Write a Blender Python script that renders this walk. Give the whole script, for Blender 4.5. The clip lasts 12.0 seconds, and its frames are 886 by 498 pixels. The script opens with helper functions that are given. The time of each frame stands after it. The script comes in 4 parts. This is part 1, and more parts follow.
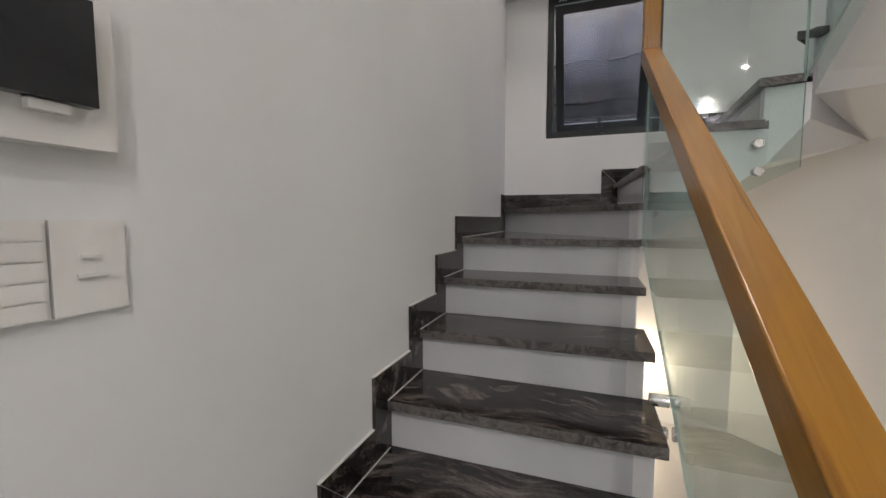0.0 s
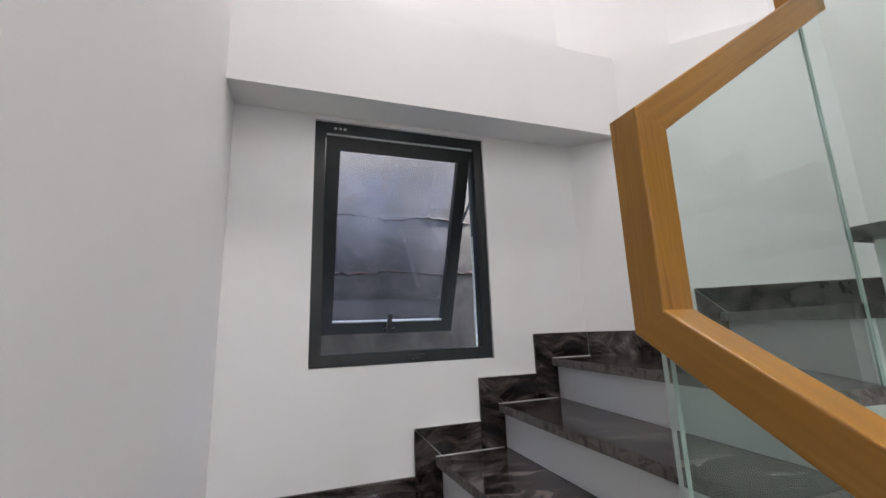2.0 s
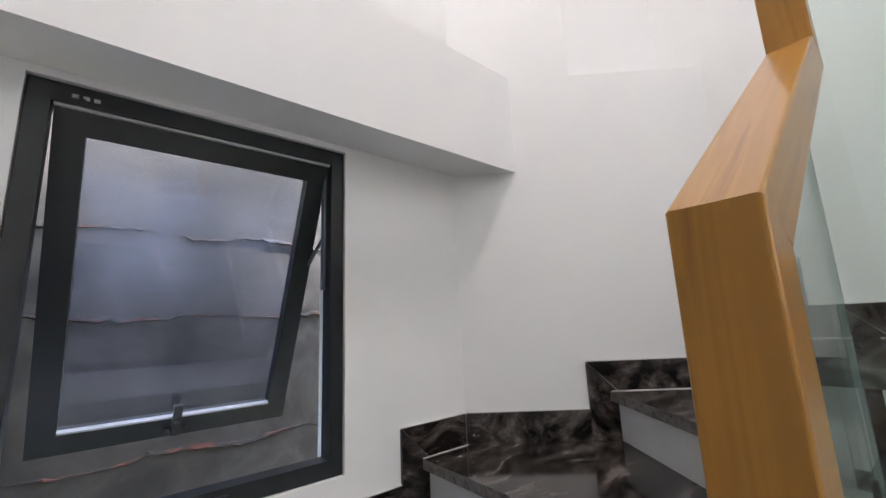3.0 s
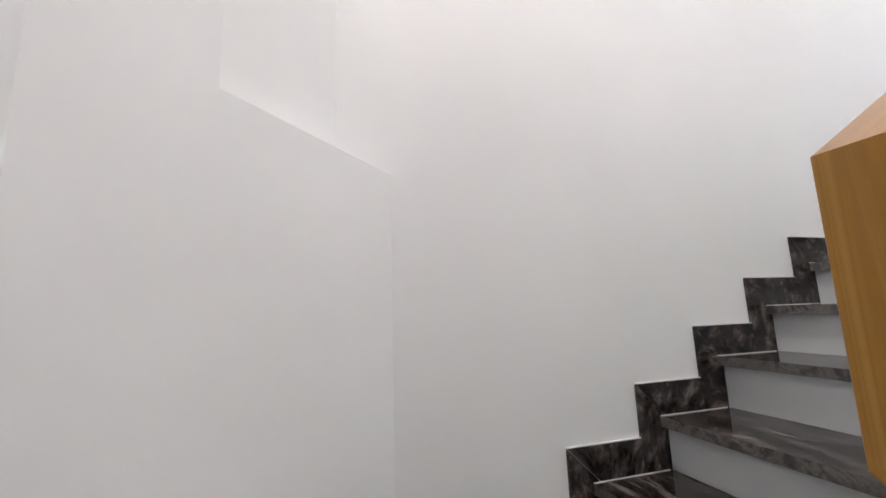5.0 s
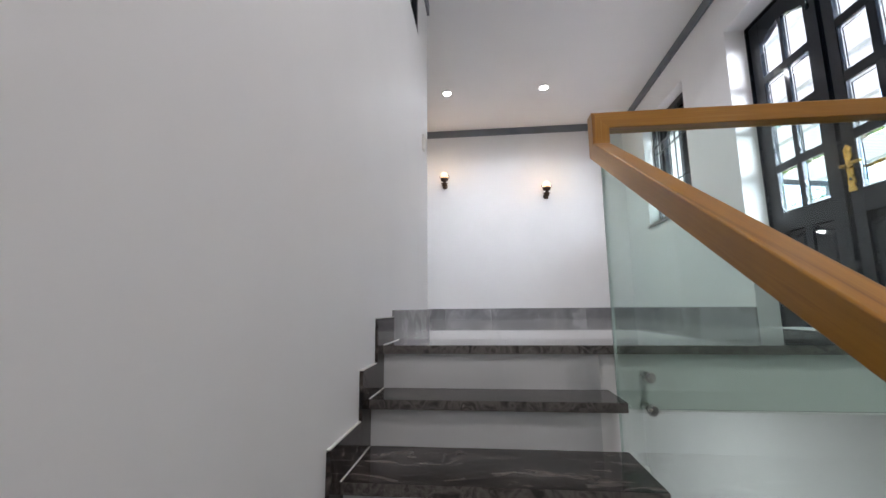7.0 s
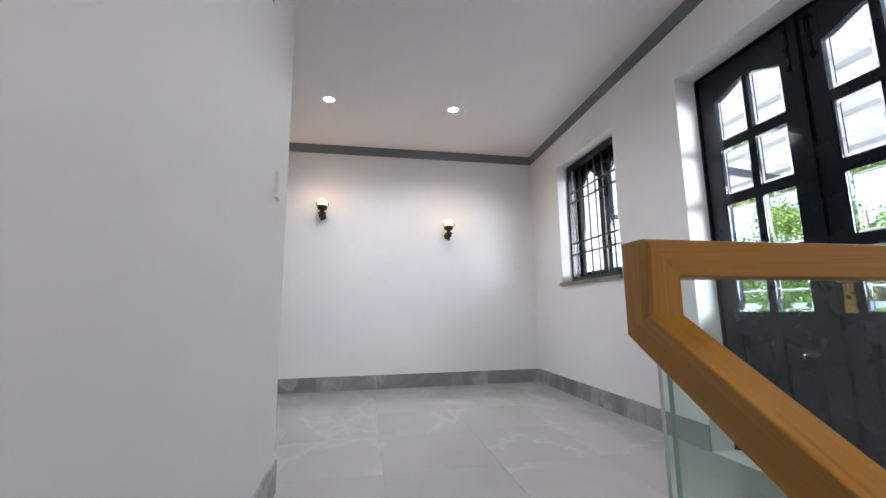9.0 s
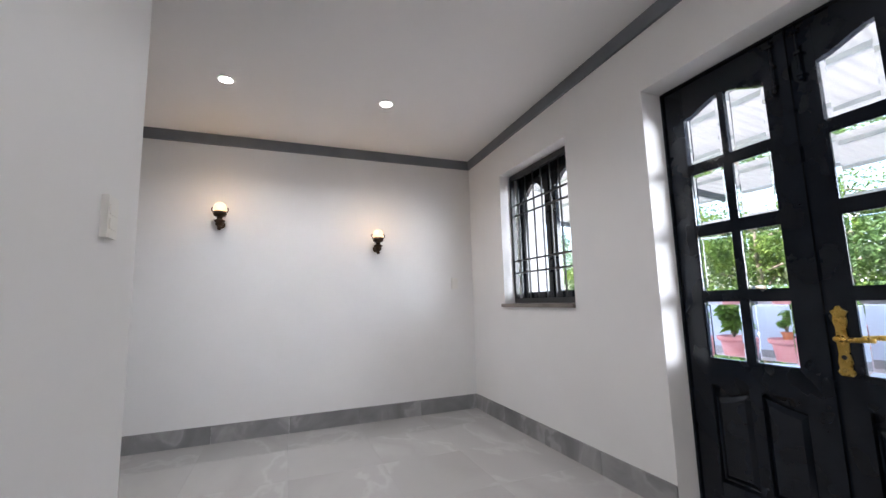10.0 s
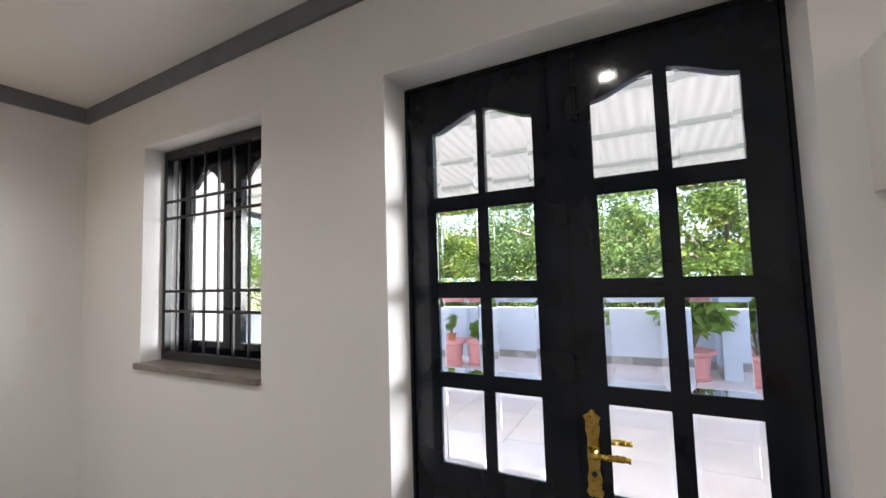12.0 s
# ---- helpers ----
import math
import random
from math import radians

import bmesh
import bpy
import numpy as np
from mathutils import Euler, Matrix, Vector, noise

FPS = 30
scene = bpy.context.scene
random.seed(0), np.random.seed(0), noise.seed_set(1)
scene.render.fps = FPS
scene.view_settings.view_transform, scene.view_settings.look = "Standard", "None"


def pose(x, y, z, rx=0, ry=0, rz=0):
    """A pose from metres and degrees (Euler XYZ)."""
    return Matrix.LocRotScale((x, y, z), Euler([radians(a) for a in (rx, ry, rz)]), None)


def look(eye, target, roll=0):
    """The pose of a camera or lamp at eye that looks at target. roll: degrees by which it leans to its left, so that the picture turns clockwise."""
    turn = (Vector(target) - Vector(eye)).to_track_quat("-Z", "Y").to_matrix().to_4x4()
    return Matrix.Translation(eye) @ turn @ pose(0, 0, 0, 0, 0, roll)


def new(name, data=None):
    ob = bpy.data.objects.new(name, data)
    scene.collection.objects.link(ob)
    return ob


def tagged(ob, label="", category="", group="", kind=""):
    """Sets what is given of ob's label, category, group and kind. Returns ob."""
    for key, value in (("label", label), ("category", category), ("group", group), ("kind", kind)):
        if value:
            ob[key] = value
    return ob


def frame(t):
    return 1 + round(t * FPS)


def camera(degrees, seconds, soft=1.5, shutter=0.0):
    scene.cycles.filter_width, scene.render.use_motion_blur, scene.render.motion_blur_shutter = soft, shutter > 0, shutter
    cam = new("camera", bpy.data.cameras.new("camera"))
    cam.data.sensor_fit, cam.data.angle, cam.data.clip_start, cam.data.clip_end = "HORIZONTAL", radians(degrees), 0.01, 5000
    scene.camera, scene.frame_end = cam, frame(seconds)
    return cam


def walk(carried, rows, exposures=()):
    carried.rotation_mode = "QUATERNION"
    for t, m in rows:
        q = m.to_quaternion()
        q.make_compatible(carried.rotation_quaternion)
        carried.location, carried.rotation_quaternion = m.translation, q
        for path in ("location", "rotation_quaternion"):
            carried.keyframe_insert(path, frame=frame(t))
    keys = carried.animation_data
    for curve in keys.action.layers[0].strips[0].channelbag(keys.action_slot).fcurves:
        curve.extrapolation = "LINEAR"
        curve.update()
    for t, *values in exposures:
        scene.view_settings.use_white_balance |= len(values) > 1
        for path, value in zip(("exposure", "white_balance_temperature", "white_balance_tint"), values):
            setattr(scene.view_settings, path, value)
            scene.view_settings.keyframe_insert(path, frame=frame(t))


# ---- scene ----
cam = camera(95.6, 12.0)
PATH = [
    (0, (0.646, -0.243, 1.499), (-0.033, 1.631, 1.349), -0.0),
    (0.5, (0.412, 0.323, 1.667), (0.157, 2.305, 1.736), -0.2),
    (1, (0.361, 0.753, 1.87), (0.427, 2.729, 2.173), -0.8),
    (1.5, (0.281, 1.062, 2.054), (0.642, 2.992, 2.439), -1.6),
    (2, (0.297, 1.331, 2.252), (0.939, 3.185, 2.639), -2.0),
    (2.5, (0.372, 1.575, 2.428), (1.352, 3.274, 2.817), -2.5),
    (2.7, (0.424, 1.661, 2.47), (1.513, 3.294, 2.854), -2.5),
    (4.3, (0.833, 2.311, 2.983), (2.784, 2.615, 3.299), -2.0),
    (4.5, (0.92, 2.383, 3.017), (2.892, 2.446, 3.342), -2.1),
    (5, (1.2, 2.44, 3.179), (3.096, 1.884, 3.491), -2.0),
    (5.5, (1.429, 2.376, 3.337), (3.057, 1.255, 3.645), -1.9),
    (6, (1.685, 2.2, 3.499), (2.831, 0.586, 3.789), -1.4),
    (6.5, (1.86, 1.982, 3.683), (2.463, 0.096, 3.962), -0.3),
    (7, (1.973, 1.681, 3.826), (2.17, -0.287, 4.119), -0.5),
    (7.5, (2.019, 1.375, 3.979), (1.978, -0.601, 4.29), -0.4),
    (7.7, (2.024, 1.277, 4.039), (1.939, -0.7, 4.333), -0.3),
    (9.3, (1.975, 0.516, 4.609), (1.529, -1.412, 4.903), -1.2),
    (9.5, (1.96, 0.406, 4.667), (1.457, -1.509, 4.946), -1.6),
    (10, (1.936, 0.17, 4.818), (1.21, -1.676, 5.073), -1.6),
    (10.5, (1.798, -0.054, 4.969), (0.796, -1.768, 5.211), -1.6),
    (11, (1.614, -0.255, 5.11), (0.329, -1.771, 5.329), -1.6),
    (11.5, (1.499, -0.463, 5.213), (-0.068, -1.695, 5.381), -1.8),
    (12, (1.279, -0.594, 5.208), (-0.501, -1.496, 5.347), -1.7),
]
EXPOSURES = [(0.0, 4.2, 6400, 14), (1.0, 4.65, 6050, 15), (2.7, 4.72, 6100, 13), (4.5, 4.66, 6100, 13), (5.5, 4.28, 6100, 13), (6.5, 3.65, 6050, 13), (7.5, 3.58, 5950, 13), (9.5, 3.32, 6000, 14), (10.5, 3.2, 6400, 13), (11.5, 3.12, 6800, 13), (12.0, 3.05, 6750, 12)]
walk(cam, [(t, look(eye, target, roll)) for t, eye, target, roll in PATH], EXPOSURES)

# ---- light ----
world = bpy.data.worlds.new("sky")
scene.world = world
world.use_nodes = True
sky = world.node_tree.nodes.new("ShaderNodeTexSky")
sky.sky_type, sky.sun_disc = "NISHITA", False
sky.sun_elevation, sky.sun_rotation = radians(62), radians(117)
sky.air_density, sky.dust_density = 1.0, 2.5
world.node_tree.links.new(sky.outputs["Color"], world.node_tree.nodes["Background"].inputs["Color"])
world.node_tree.nodes["Background"].inputs["Strength"].default_value = 0.12
sun = new("sun", bpy.data.lights.new("sun", "SUN"))
sun.data.energy, sun.data.angle, sun.data.color = 4.2, radians(3), (1.0, 0.95, 0.87)
sun.matrix_world = look((12, -6, 25.2), (0, 0, 0))


def lamp(kind, at, energy, colour, size=0.05, beam=180):
    """A lit disc facing down, or a small glowing ball."""
    light = bpy.data.lights.new("lamp", kind)
    light.energy, light.color = energy, colour
    if kind == "AREA":
        light.shape, light.size, light.spread = "DISK", size, radians(beam)
    else:
        light.shadow_soft_size = size
    ob = new("lamp", light)
    ob.matrix_world = pose(*at)
    return ob


# lamp added out of view, as sky light through the open north end of the covered terrace, between its parapet and its
# roof
open_end = bpy.data.lights.new("terrace_sky_fill", "AREA")
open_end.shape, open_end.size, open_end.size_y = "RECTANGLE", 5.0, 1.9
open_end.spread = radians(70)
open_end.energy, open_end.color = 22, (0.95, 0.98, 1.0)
new("terrace_sky_fill", open_end).matrix_world = look((-2.9, 3.3, 5.6), (0.6, -3.88, 4.7))


def ceiling_at(y):
    """Height of the ceiling, which rises a little towards the stairwell."""
    return 6.395 + 0.027 * (y + 3.88)


DOWNLIGHTS = [(1.205, -2.87), (2.362, -2.87), (1.13, -0.76)]
# unseen ceiling lamp, added to light the stairwell
STAIR_LIGHT = (1.2, 1.75)
LOWER_DOWNLIGHTS = [(1.3, -1.7), (2.45, -2.2), (2.4, -3.7)]
SCONCES = [(2.49, 5.62), (1.081, 5.43)]
for x, y in DOWNLIGHTS:
    lamp("AREA", (x, y, ceiling_at(y) - 0.009), 1.0 if y < -2 else 0.75, (1.0, 0.975, 0.95), 0.086, 140)
lamp("AREA", (*STAIR_LIGHT, ceiling_at(STAIR_LIGHT[1]) - 0.03), 2.4, (1.0, 0.90, 0.82), 0.5)
for x, y in LOWER_DOWNLIGHTS:
    lamp("AREA", (x, y, 3.411), 1.15, (1.0, 0.955, 0.90), 0.086)
for x, z in SCONCES:
    lamp("POINT", (x, -3.77, z + 0.085), 0.26, (1.0, 0.60, 0.25), 0.04)
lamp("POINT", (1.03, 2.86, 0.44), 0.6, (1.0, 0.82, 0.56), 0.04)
# ---- small tools ----
def grade(nodes, links, source, stops):
    ramp = nodes.new("ShaderNodeValToRGB")
    while len(ramp.color_ramp.elements) < len(stops):
        ramp.color_ramp.elements.new(0.5)
    for element, (at, colour) in zip(ramp.color_ramp.elements, stops):
        element.position, element.color = at, (*colour, 1)
    links.new(source, ramp.inputs["Fac"])
    return ramp.outputs["Color"]


def surface(name, stops, rough=0.5, scale=4.0, detail=5.0, stretch=(1, 1, 1), bump=0.0, bump_scale=40.0, metal=0.0,
            warp=0.0, coat=0.0, rough_spread=0.08, vary=0.0, space="Object", spec=0.5):
    """A material whose colour runs over noise between the given stops, with fine relief and uneven gloss."""
    mat = bpy.data.materials.new(name)
    mat.use_nodes = True
    nodes, links = mat.node_tree.nodes, mat.node_tree.links
    bsdf = nodes["Principled BSDF"]
    coord, mapping = nodes.new("ShaderNodeTexCoord"), nodes.new("ShaderNodeMapping")
    mapping.inputs["Scale"].default_value = stretch
    if space == "World":
        where = nodes.new("ShaderNodeNewGeometry").outputs["Position"]
    else:
        where = coord.outputs["Object"]
    links.new(where, mapping.inputs["Vector"])
    grain = nodes.new("ShaderNodeTexNoise")
    grain.inputs["Scale"].default_value, grain.inputs["Detail"].default_value = scale, detail
    grain.inputs["Distortion"].default_value = warp
    links.new(mapping.outputs["Vector"], grain.inputs["Vector"])
    colour = grade(nodes, links, grain.outputs["Fac"], stops)
    if vary:
        info, shift = nodes.new("ShaderNodeObjectInfo"), nodes.new("ShaderNodeHueSaturation")
        span = nodes.new("ShaderNodeMapRange")
        span.inputs["To Min"].default_value, span.inputs["To Max"].default_value = 1 - vary, 1 + vary
        links.new(info.outputs["Random"], span.inputs["Value"])
        links.new(span.outputs["Result"], shift.inputs["Value"])
        links.new(colour, shift.inputs["Color"])
        colour = shift.outputs["Color"]
        offset = nodes.new("ShaderNodeVectorMath")
        offset.operation = "MULTIPLY_ADD"
        links.new(info.outputs["Random"], offset.inputs[0])
        offset.inputs[1].default_value = (7, 5, 3)
        links.new(where, offset.inputs[2])
        links.new(offset.outputs[0], mapping.inputs["Vector"])
    links.new(colour, bsdf.inputs["Base Color"])
    fine = nodes.new("ShaderNodeTexNoise")
    fine.inputs["Scale"].default_value, fine.inputs["Detail"].default_value = bump_scale, 4
    links.new(mapping.outputs["Vector"], fine.inputs["Vector"])
    gloss = nodes.new("ShaderNodeMapRange")
    gloss.inputs["To Min"].default_value, gloss.inputs["To Max"].default_value = max(0.02, rough - rough_spread), rough + rough_spread
    links.new(fine.outputs["Fac"], gloss.inputs["Value"])
    links.new(gloss.outputs["Result"], bsdf.inputs["Roughness"])
    bsdf.inputs["Metallic"].default_value = metal
    bsdf.inputs["Coat Weight"].default_value = coat
    bsdf.inputs["Specular IOR Level"].default_value = spec
    if bump:
        relief = nodes.new("ShaderNodeBump")
        relief.inputs["Strength"].default_value, relief.inputs["Distance"].default_value = 1.0, bump
        links.new(fine.outputs["Fac"], relief.inputs["Height"])
        links.new(relief.outputs["Normal"], bsdf.inputs["Normal"])
    return mat


def glass(name, tint, rough=0.0):
    mat = bpy.data.materials.new(name)
    mat.use_nodes = True
    bsdf = mat.node_tree.nodes["Principled BSDF"]
    bsdf.inputs["Base Color"].default_value = (*tint, 1)
    bsdf.inputs["Transmission Weight"].default_value, bsdf.inputs["Roughness"].default_value = 1, rough
    bsdf.inputs["IOR"].default_value = 1.5
    return mat


def thin_glass(name, tint):
    """Window glass that lets light straight through with a slight tint, and mirrors at its surface, most at a slant."""
    mat = bpy.data.materials.new(name)
    mat.use_nodes = True
    nodes, links = mat.node_tree.nodes, mat.node_tree.links
    clear, mirror, mixed = nodes.new("ShaderNodeBsdfTransparent"), nodes.new("ShaderNodeBsdfGlossy"), nodes.new("ShaderNodeMixShader")
    slant, steep, gloss = nodes.new("ShaderNodeLayerWeight"), nodes.new("ShaderNodeMath"), nodes.new("ShaderNodeMapRange")
    clear.inputs["Color"].default_value, mirror.inputs["Roughness"].default_value = (*tint, 1), 0.01
    slant.inputs["Blend"].default_value = 0.5
    steep.operation, steep.inputs[1].default_value = "POWER", 5.0
    gloss.inputs["To Min"].default_value, gloss.inputs["To Max"].default_value = 0.035, 0.9
    links.new(slant.outputs["Facing"], steep.inputs[0])
    links.new(steep.outputs[0], gloss.inputs["Value"])
    links.new(gloss.outputs["Result"], mixed.inputs["Fac"])
    links.new(clear.outputs[0], mixed.inputs[1])
    links.new(mirror.outputs[0], mixed.inputs[2])
    links.new(mixed.outputs[0], nodes["Material Output"].inputs["Surface"])
    return mat


def glow(name, colour, strength):
    mat = bpy.data.materials.new(name)
    mat.use_nodes = True
    bsdf = mat.node_tree.nodes["Principled BSDF"]
    bsdf.inputs["Base Color"].default_value = (*colour, 1)
    bsdf.inputs["Emission Color"].default_value = (*colour, 1)
    bsdf.inputs["Emission Strength"].default_value = strength
    return mat


def thing(name, at, label, category="", group="", kind=""):
    ob = new(name)
    ob.location = at
    ob.empty_display_size = 0.1
    return tagged(ob, label, category, group, kind)


def part(name, bm, material, parent=None, label="", smooth=False, m=None):
    bmesh.ops.recalc_face_normals(bm, faces=bm.faces)
    mesh = bpy.data.meshes.new(name)
    bm.to_mesh(mesh)
    bm.free()
    mesh.materials.append(material)
    if smooth:
        for face in mesh.polygons:
            face.use_smooth = True
    ob = new(name, mesh)
    if m is not None:
        ob.matrix_world = m
    if parent is not None:
        ob.parent = parent
        at = Matrix.Identity(4)
        up = parent
        while up is not None:
            at = up.matrix_basis @ at if up.parent is None else up.matrix_parent_inverse @ up.matrix_basis @ at
            up = up.parent
        ob.matrix_parent_inverse = at.inverted()
    if label:
        ob["label"] = label
    return ob


def box(bm, x0, x1, y0, y1, z0, z1):
    v = [bm.verts.new((x, y, z)) for x in (x0, x1) for y in (y0, y1) for z in (z0, z1)]
    for q in ((0, 1, 3, 2), (4, 6, 7, 5), (0, 4, 5, 1), (2, 3, 7, 6), (0, 2, 6, 4), (1, 5, 7, 3)):
        bm.faces.new([v[i] for i in q])
    return bm


def boxed(*sizes, soft=0.0):
    bm = bmesh.new()
    for s in sizes:
        box(bm, *s)
    return soften(bm, soft) if soft else bm


def loft(bm, low, high):
    """A solid between two loops of 3D points."""
    a, b = [bm.verts.new(p) for p in low], [bm.verts.new(p) for p in high]
    bm.faces.new(a[::-1]), bm.faces.new(b)
    for i in range(len(a)):
        j = (i + 1) % len(a)
        bm.faces.new((a[i], a[j], b[j], b[i]))
    return bm


def prism(poly, z0, z1):
    return loft(bmesh.new(), [(x, y, z0) for x, y in poly], [(x, y, z1) for x, y in poly])


def soften(bm, amount, segments=2):
    edges = [e for e in bm.edges if len(e.link_faces) == 2 and e.calc_face_angle(0) > 0.5]
    bmesh.ops.bevel(bm, geom=edges, offset=amount, segments=segments, affect="EDGES", clamp_overlap=True)
    return bm


def lathe(bm, profile, at=(0, 0, 0), seg=20, axis="z"):
    rings = []
    for r, h in profile:
        ring = []
        for k in range(seg):
            a = 2 * math.pi * k / seg
            p = (r * math.cos(a), r * math.sin(a), h)
            p = {"z": p, "x": (p[2], p[0], p[1]), "y": (p[0], p[2], p[1])}[axis]
            ring.append(bm.verts.new((p[0] + at[0], p[1] + at[1], p[2] + at[2])))
        rings.append(ring)
    for a, b in zip(rings, rings[1:]):
        for k in range(seg):
            bm.faces.new((a[k], a[(k + 1) % seg], b[(k + 1) % seg], b[k]))
    bm.faces.new(rings[0]), bm.faces.new(rings[-1])
    return bm


def rod(bm, p, q, r, seg=10):
    p, q = Vector(p), Vector(q)
    d = (q - p).normalized()
    u = d.orthogonal().normalized()
    v = d.cross(u)
    ring = [[bm.verts.new(c + r * (math.cos(2 * math.pi * k / seg) * u + math.sin(2 * math.pi * k / seg) * v)) for k in range(seg)] for c in (p, q)]
    for k in range(seg):
        bm.faces.new((ring[0][k], ring[0][(k + 1) % seg], ring[1][(k + 1) % seg], ring[1][k]))
    bm.faces.new(ring[0]), bm.faces.new(ring[1])
    return bm


def holed(us, vs, holes, place):
    """A thick wall: cells of the grid us x vs, but for the holes; place(u, v, side) gives the 3D point."""
    bm, made = bmesh.new(), {}
    def vert(i, j, s):
        if (i, j, s) not in made:
            made[i, j, s] = bm.verts.new(place(us[i], vs[j], s))
        return made[i, j, s]
    def solid(i, j):
        if not (0 <= i < len(us) - 1 and 0 <= j < len(vs) - 1):
            return False
        u, v = (us[i] + us[i + 1]) / 2, (vs[j] + vs[j + 1]) / 2
        return not any(a < u < b and c < v < d for a, b, c, d in holes)
    for i in range(len(us) - 1):
        for j in range(len(vs) - 1):
            if not solid(i, j):
                continue
            for s in (0, 1):
                bm.faces.new([vert(i, j, s), vert(i + 1, j, s), vert(i + 1, j + 1, s), vert(i, j + 1, s)])
            for di, dj, e in ((-1, 0, ((i, j), (i, j + 1))), (1, 0, ((i + 1, j), (i + 1, j + 1))), (0, -1, ((i, j), (i + 1, j))), (0, 1, ((i, j + 1), (i + 1, j + 1)))):
                if not solid(i + di, j + dj):
                    (a, b), (c, d) = e
                    bm.faces.new([vert(a, b, 0), vert(c, d, 0), vert(c, d, 1), vert(a, b, 1)])
    return bm


# ---- materials ----
PAINT = surface("wall_paint", [(0.3, (0.765, 0.765, 0.765)), (0.7, (0.81, 0.81, 0.808))], rough=0.55, scale=1.3, bump=0.0002, bump_scale=60, space="World")
CEILING_PAINT = surface("ceiling_paint", [(0.3, (0.83, 0.83, 0.83)), (0.7, (0.86, 0.86, 0.858))], rough=0.7, scale=1.0, bump=0.0004, bump_scale=70, space="World")
RISER = surface("riser_paint", [(0.3, (0.62, 0.63, 0.64)), (0.7, (0.68, 0.69, 0.70))], rough=0.2, scale=3, bump=0.0003, bump_scale=50, space="World")
CORNICE = surface("cornice_paint", [(0.3, (0.145, 0.16, 0.182)), (0.7, (0.18, 0.196, 0.218))], rough=0.5, scale=5, bump=0.0005, space="World")
def swirled_stone(name, stops, rough, stretch, swirl=0.55, scale=1.0, turn=0.5):
    """Polished stone with streaks that swirl: noise, drawn out one way, on a place bent by a broader noise."""
    mat = bpy.data.materials.new(name)
    mat.use_nodes = True
    nodes, links = mat.node_tree.nodes, mat.node_tree.links
    bsdf = nodes["Principled BSDF"]
    coord, info = nodes.new("ShaderNodeTexCoord"), nodes.new("ShaderNodeObjectInfo")
    shift, bend, bent, mapping = nodes.new("ShaderNodeVectorMath"), nodes.new("ShaderNodeTexNoise"), nodes.new("ShaderNodeVectorMath"), nodes.new("ShaderNodeMapping")
    shift.operation = bent.operation = "MULTIPLY_ADD"
    shift.inputs[1].default_value = (9, 7, 5)
    links.new(info.outputs["Random"], shift.inputs[0])
    links.new(coord.outputs["Object"], shift.inputs[2])
    bend.inputs["Scale"].default_value, bend.inputs["Detail"].default_value = 3.6, 1
    links.new(shift.outputs[0], bend.inputs["Vector"])
    links.new(bend.outputs["Color"], bent.inputs[0])
    bent.inputs[1].default_value = (swirl, swirl, swirl)
    links.new(shift.outputs[0], bent.inputs[2])
    mapping.inputs["Scale"].default_value, mapping.inputs["Rotation"].default_value = stretch, (0.3, 0.2, turn)
    links.new(bent.outputs[0], mapping.inputs["Vector"])
    streak, fleck = nodes.new("ShaderNodeTexNoise"), nodes.new("ShaderNodeTexNoise")
    streak.inputs["Scale"].default_value, streak.inputs["Detail"].default_value, streak.inputs["Roughness"].default_value = scale, 9, 0.66
    fleck.inputs["Scale"].default_value, fleck.inputs["Detail"].default_value = 90, 3
    links.new(mapping.outputs[0], streak.inputs["Vector"])
    links.new(coord.outputs["Object"], fleck.inputs["Vector"])
    mingle = nodes.new("ShaderNodeMath")
    mingle.operation = "MULTIPLY_ADD"
    mingle.inputs[1].default_value = 0.10
    links.new(fleck.outputs["Fac"], mingle.inputs[0])
    links.new(streak.outputs["Fac"], mingle.inputs[2])
    links.new(grade(nodes, links, mingle.outputs[0], stops), bsdf.inputs["Base Color"])
    gloss = nodes.new("ShaderNodeMapRange")
    gloss.inputs["To Min"].default_value, gloss.inputs["To Max"].default_value = rough * 0.5, rough * 1.6
    links.new(streak.outputs["Fac"], gloss.inputs["Value"])
    links.new(gloss.outputs["Result"], bsdf.inputs["Roughness"])
    return mat


STONE = swirled_stone("dark_granite", [(0.38, (0.004, 0.0035, 0.0035)), (0.48, (0.011, 0.009, 0.0085)), (0.55, (0.033, 0.027, 0.024)), (0.62, (0.066, 0.055, 0.050)), (0.72, (0.15, 0.132, 0.122))], 0.10, (3.5, 19.0, 19.0), swirl=0.24)
STONE_EDGE = surface("granite_edge", [(0.32, (0.04, 0.037, 0.035)), (0.5, (0.16, 0.145, 0.135)), (0.62, (0.05, 0.045, 0.042)), (0.75, (0.26, 0.24, 0.22))],
                     rough=0.5, scale=14, detail=8, warp=1.5, bump=0.003, bump_scale=60, vary=0.15)
GROUT = surface("grout", [(0.3, (0.55, 0.54, 0.52)), (0.7, (0.65, 0.64, 0.62))], rough=0.8, scale=20)
OAK = surface("oak", [(0.30, (0.22, 0.092, 0.010)), (0.44, (0.375, 0.178, 0.022)), (0.58, (0.325, 0.150, 0.018)), (0.75, (0.41, 0.212, 0.036))],
              rough=0.28, scale=4, detail=7, stretch=(0.35, 8, 8), warp=1.0, rough_spread=0.01, coat=0.08, vary=0.08, spec=0.38)
GLASS_EDGE = surface("glass_edge", [(0.3, (0.36, 0.46, 0.43)), (0.7, (0.58, 0.67, 0.64))], rough=0.12, scale=6, coat=0.5)
RAIL_GLASS = thin_glass("green_glass", (0.915, 0.968, 0.948))
BEVEL_GLASS = glass("bevelled_glass", (0.97, 0.985, 0.98))
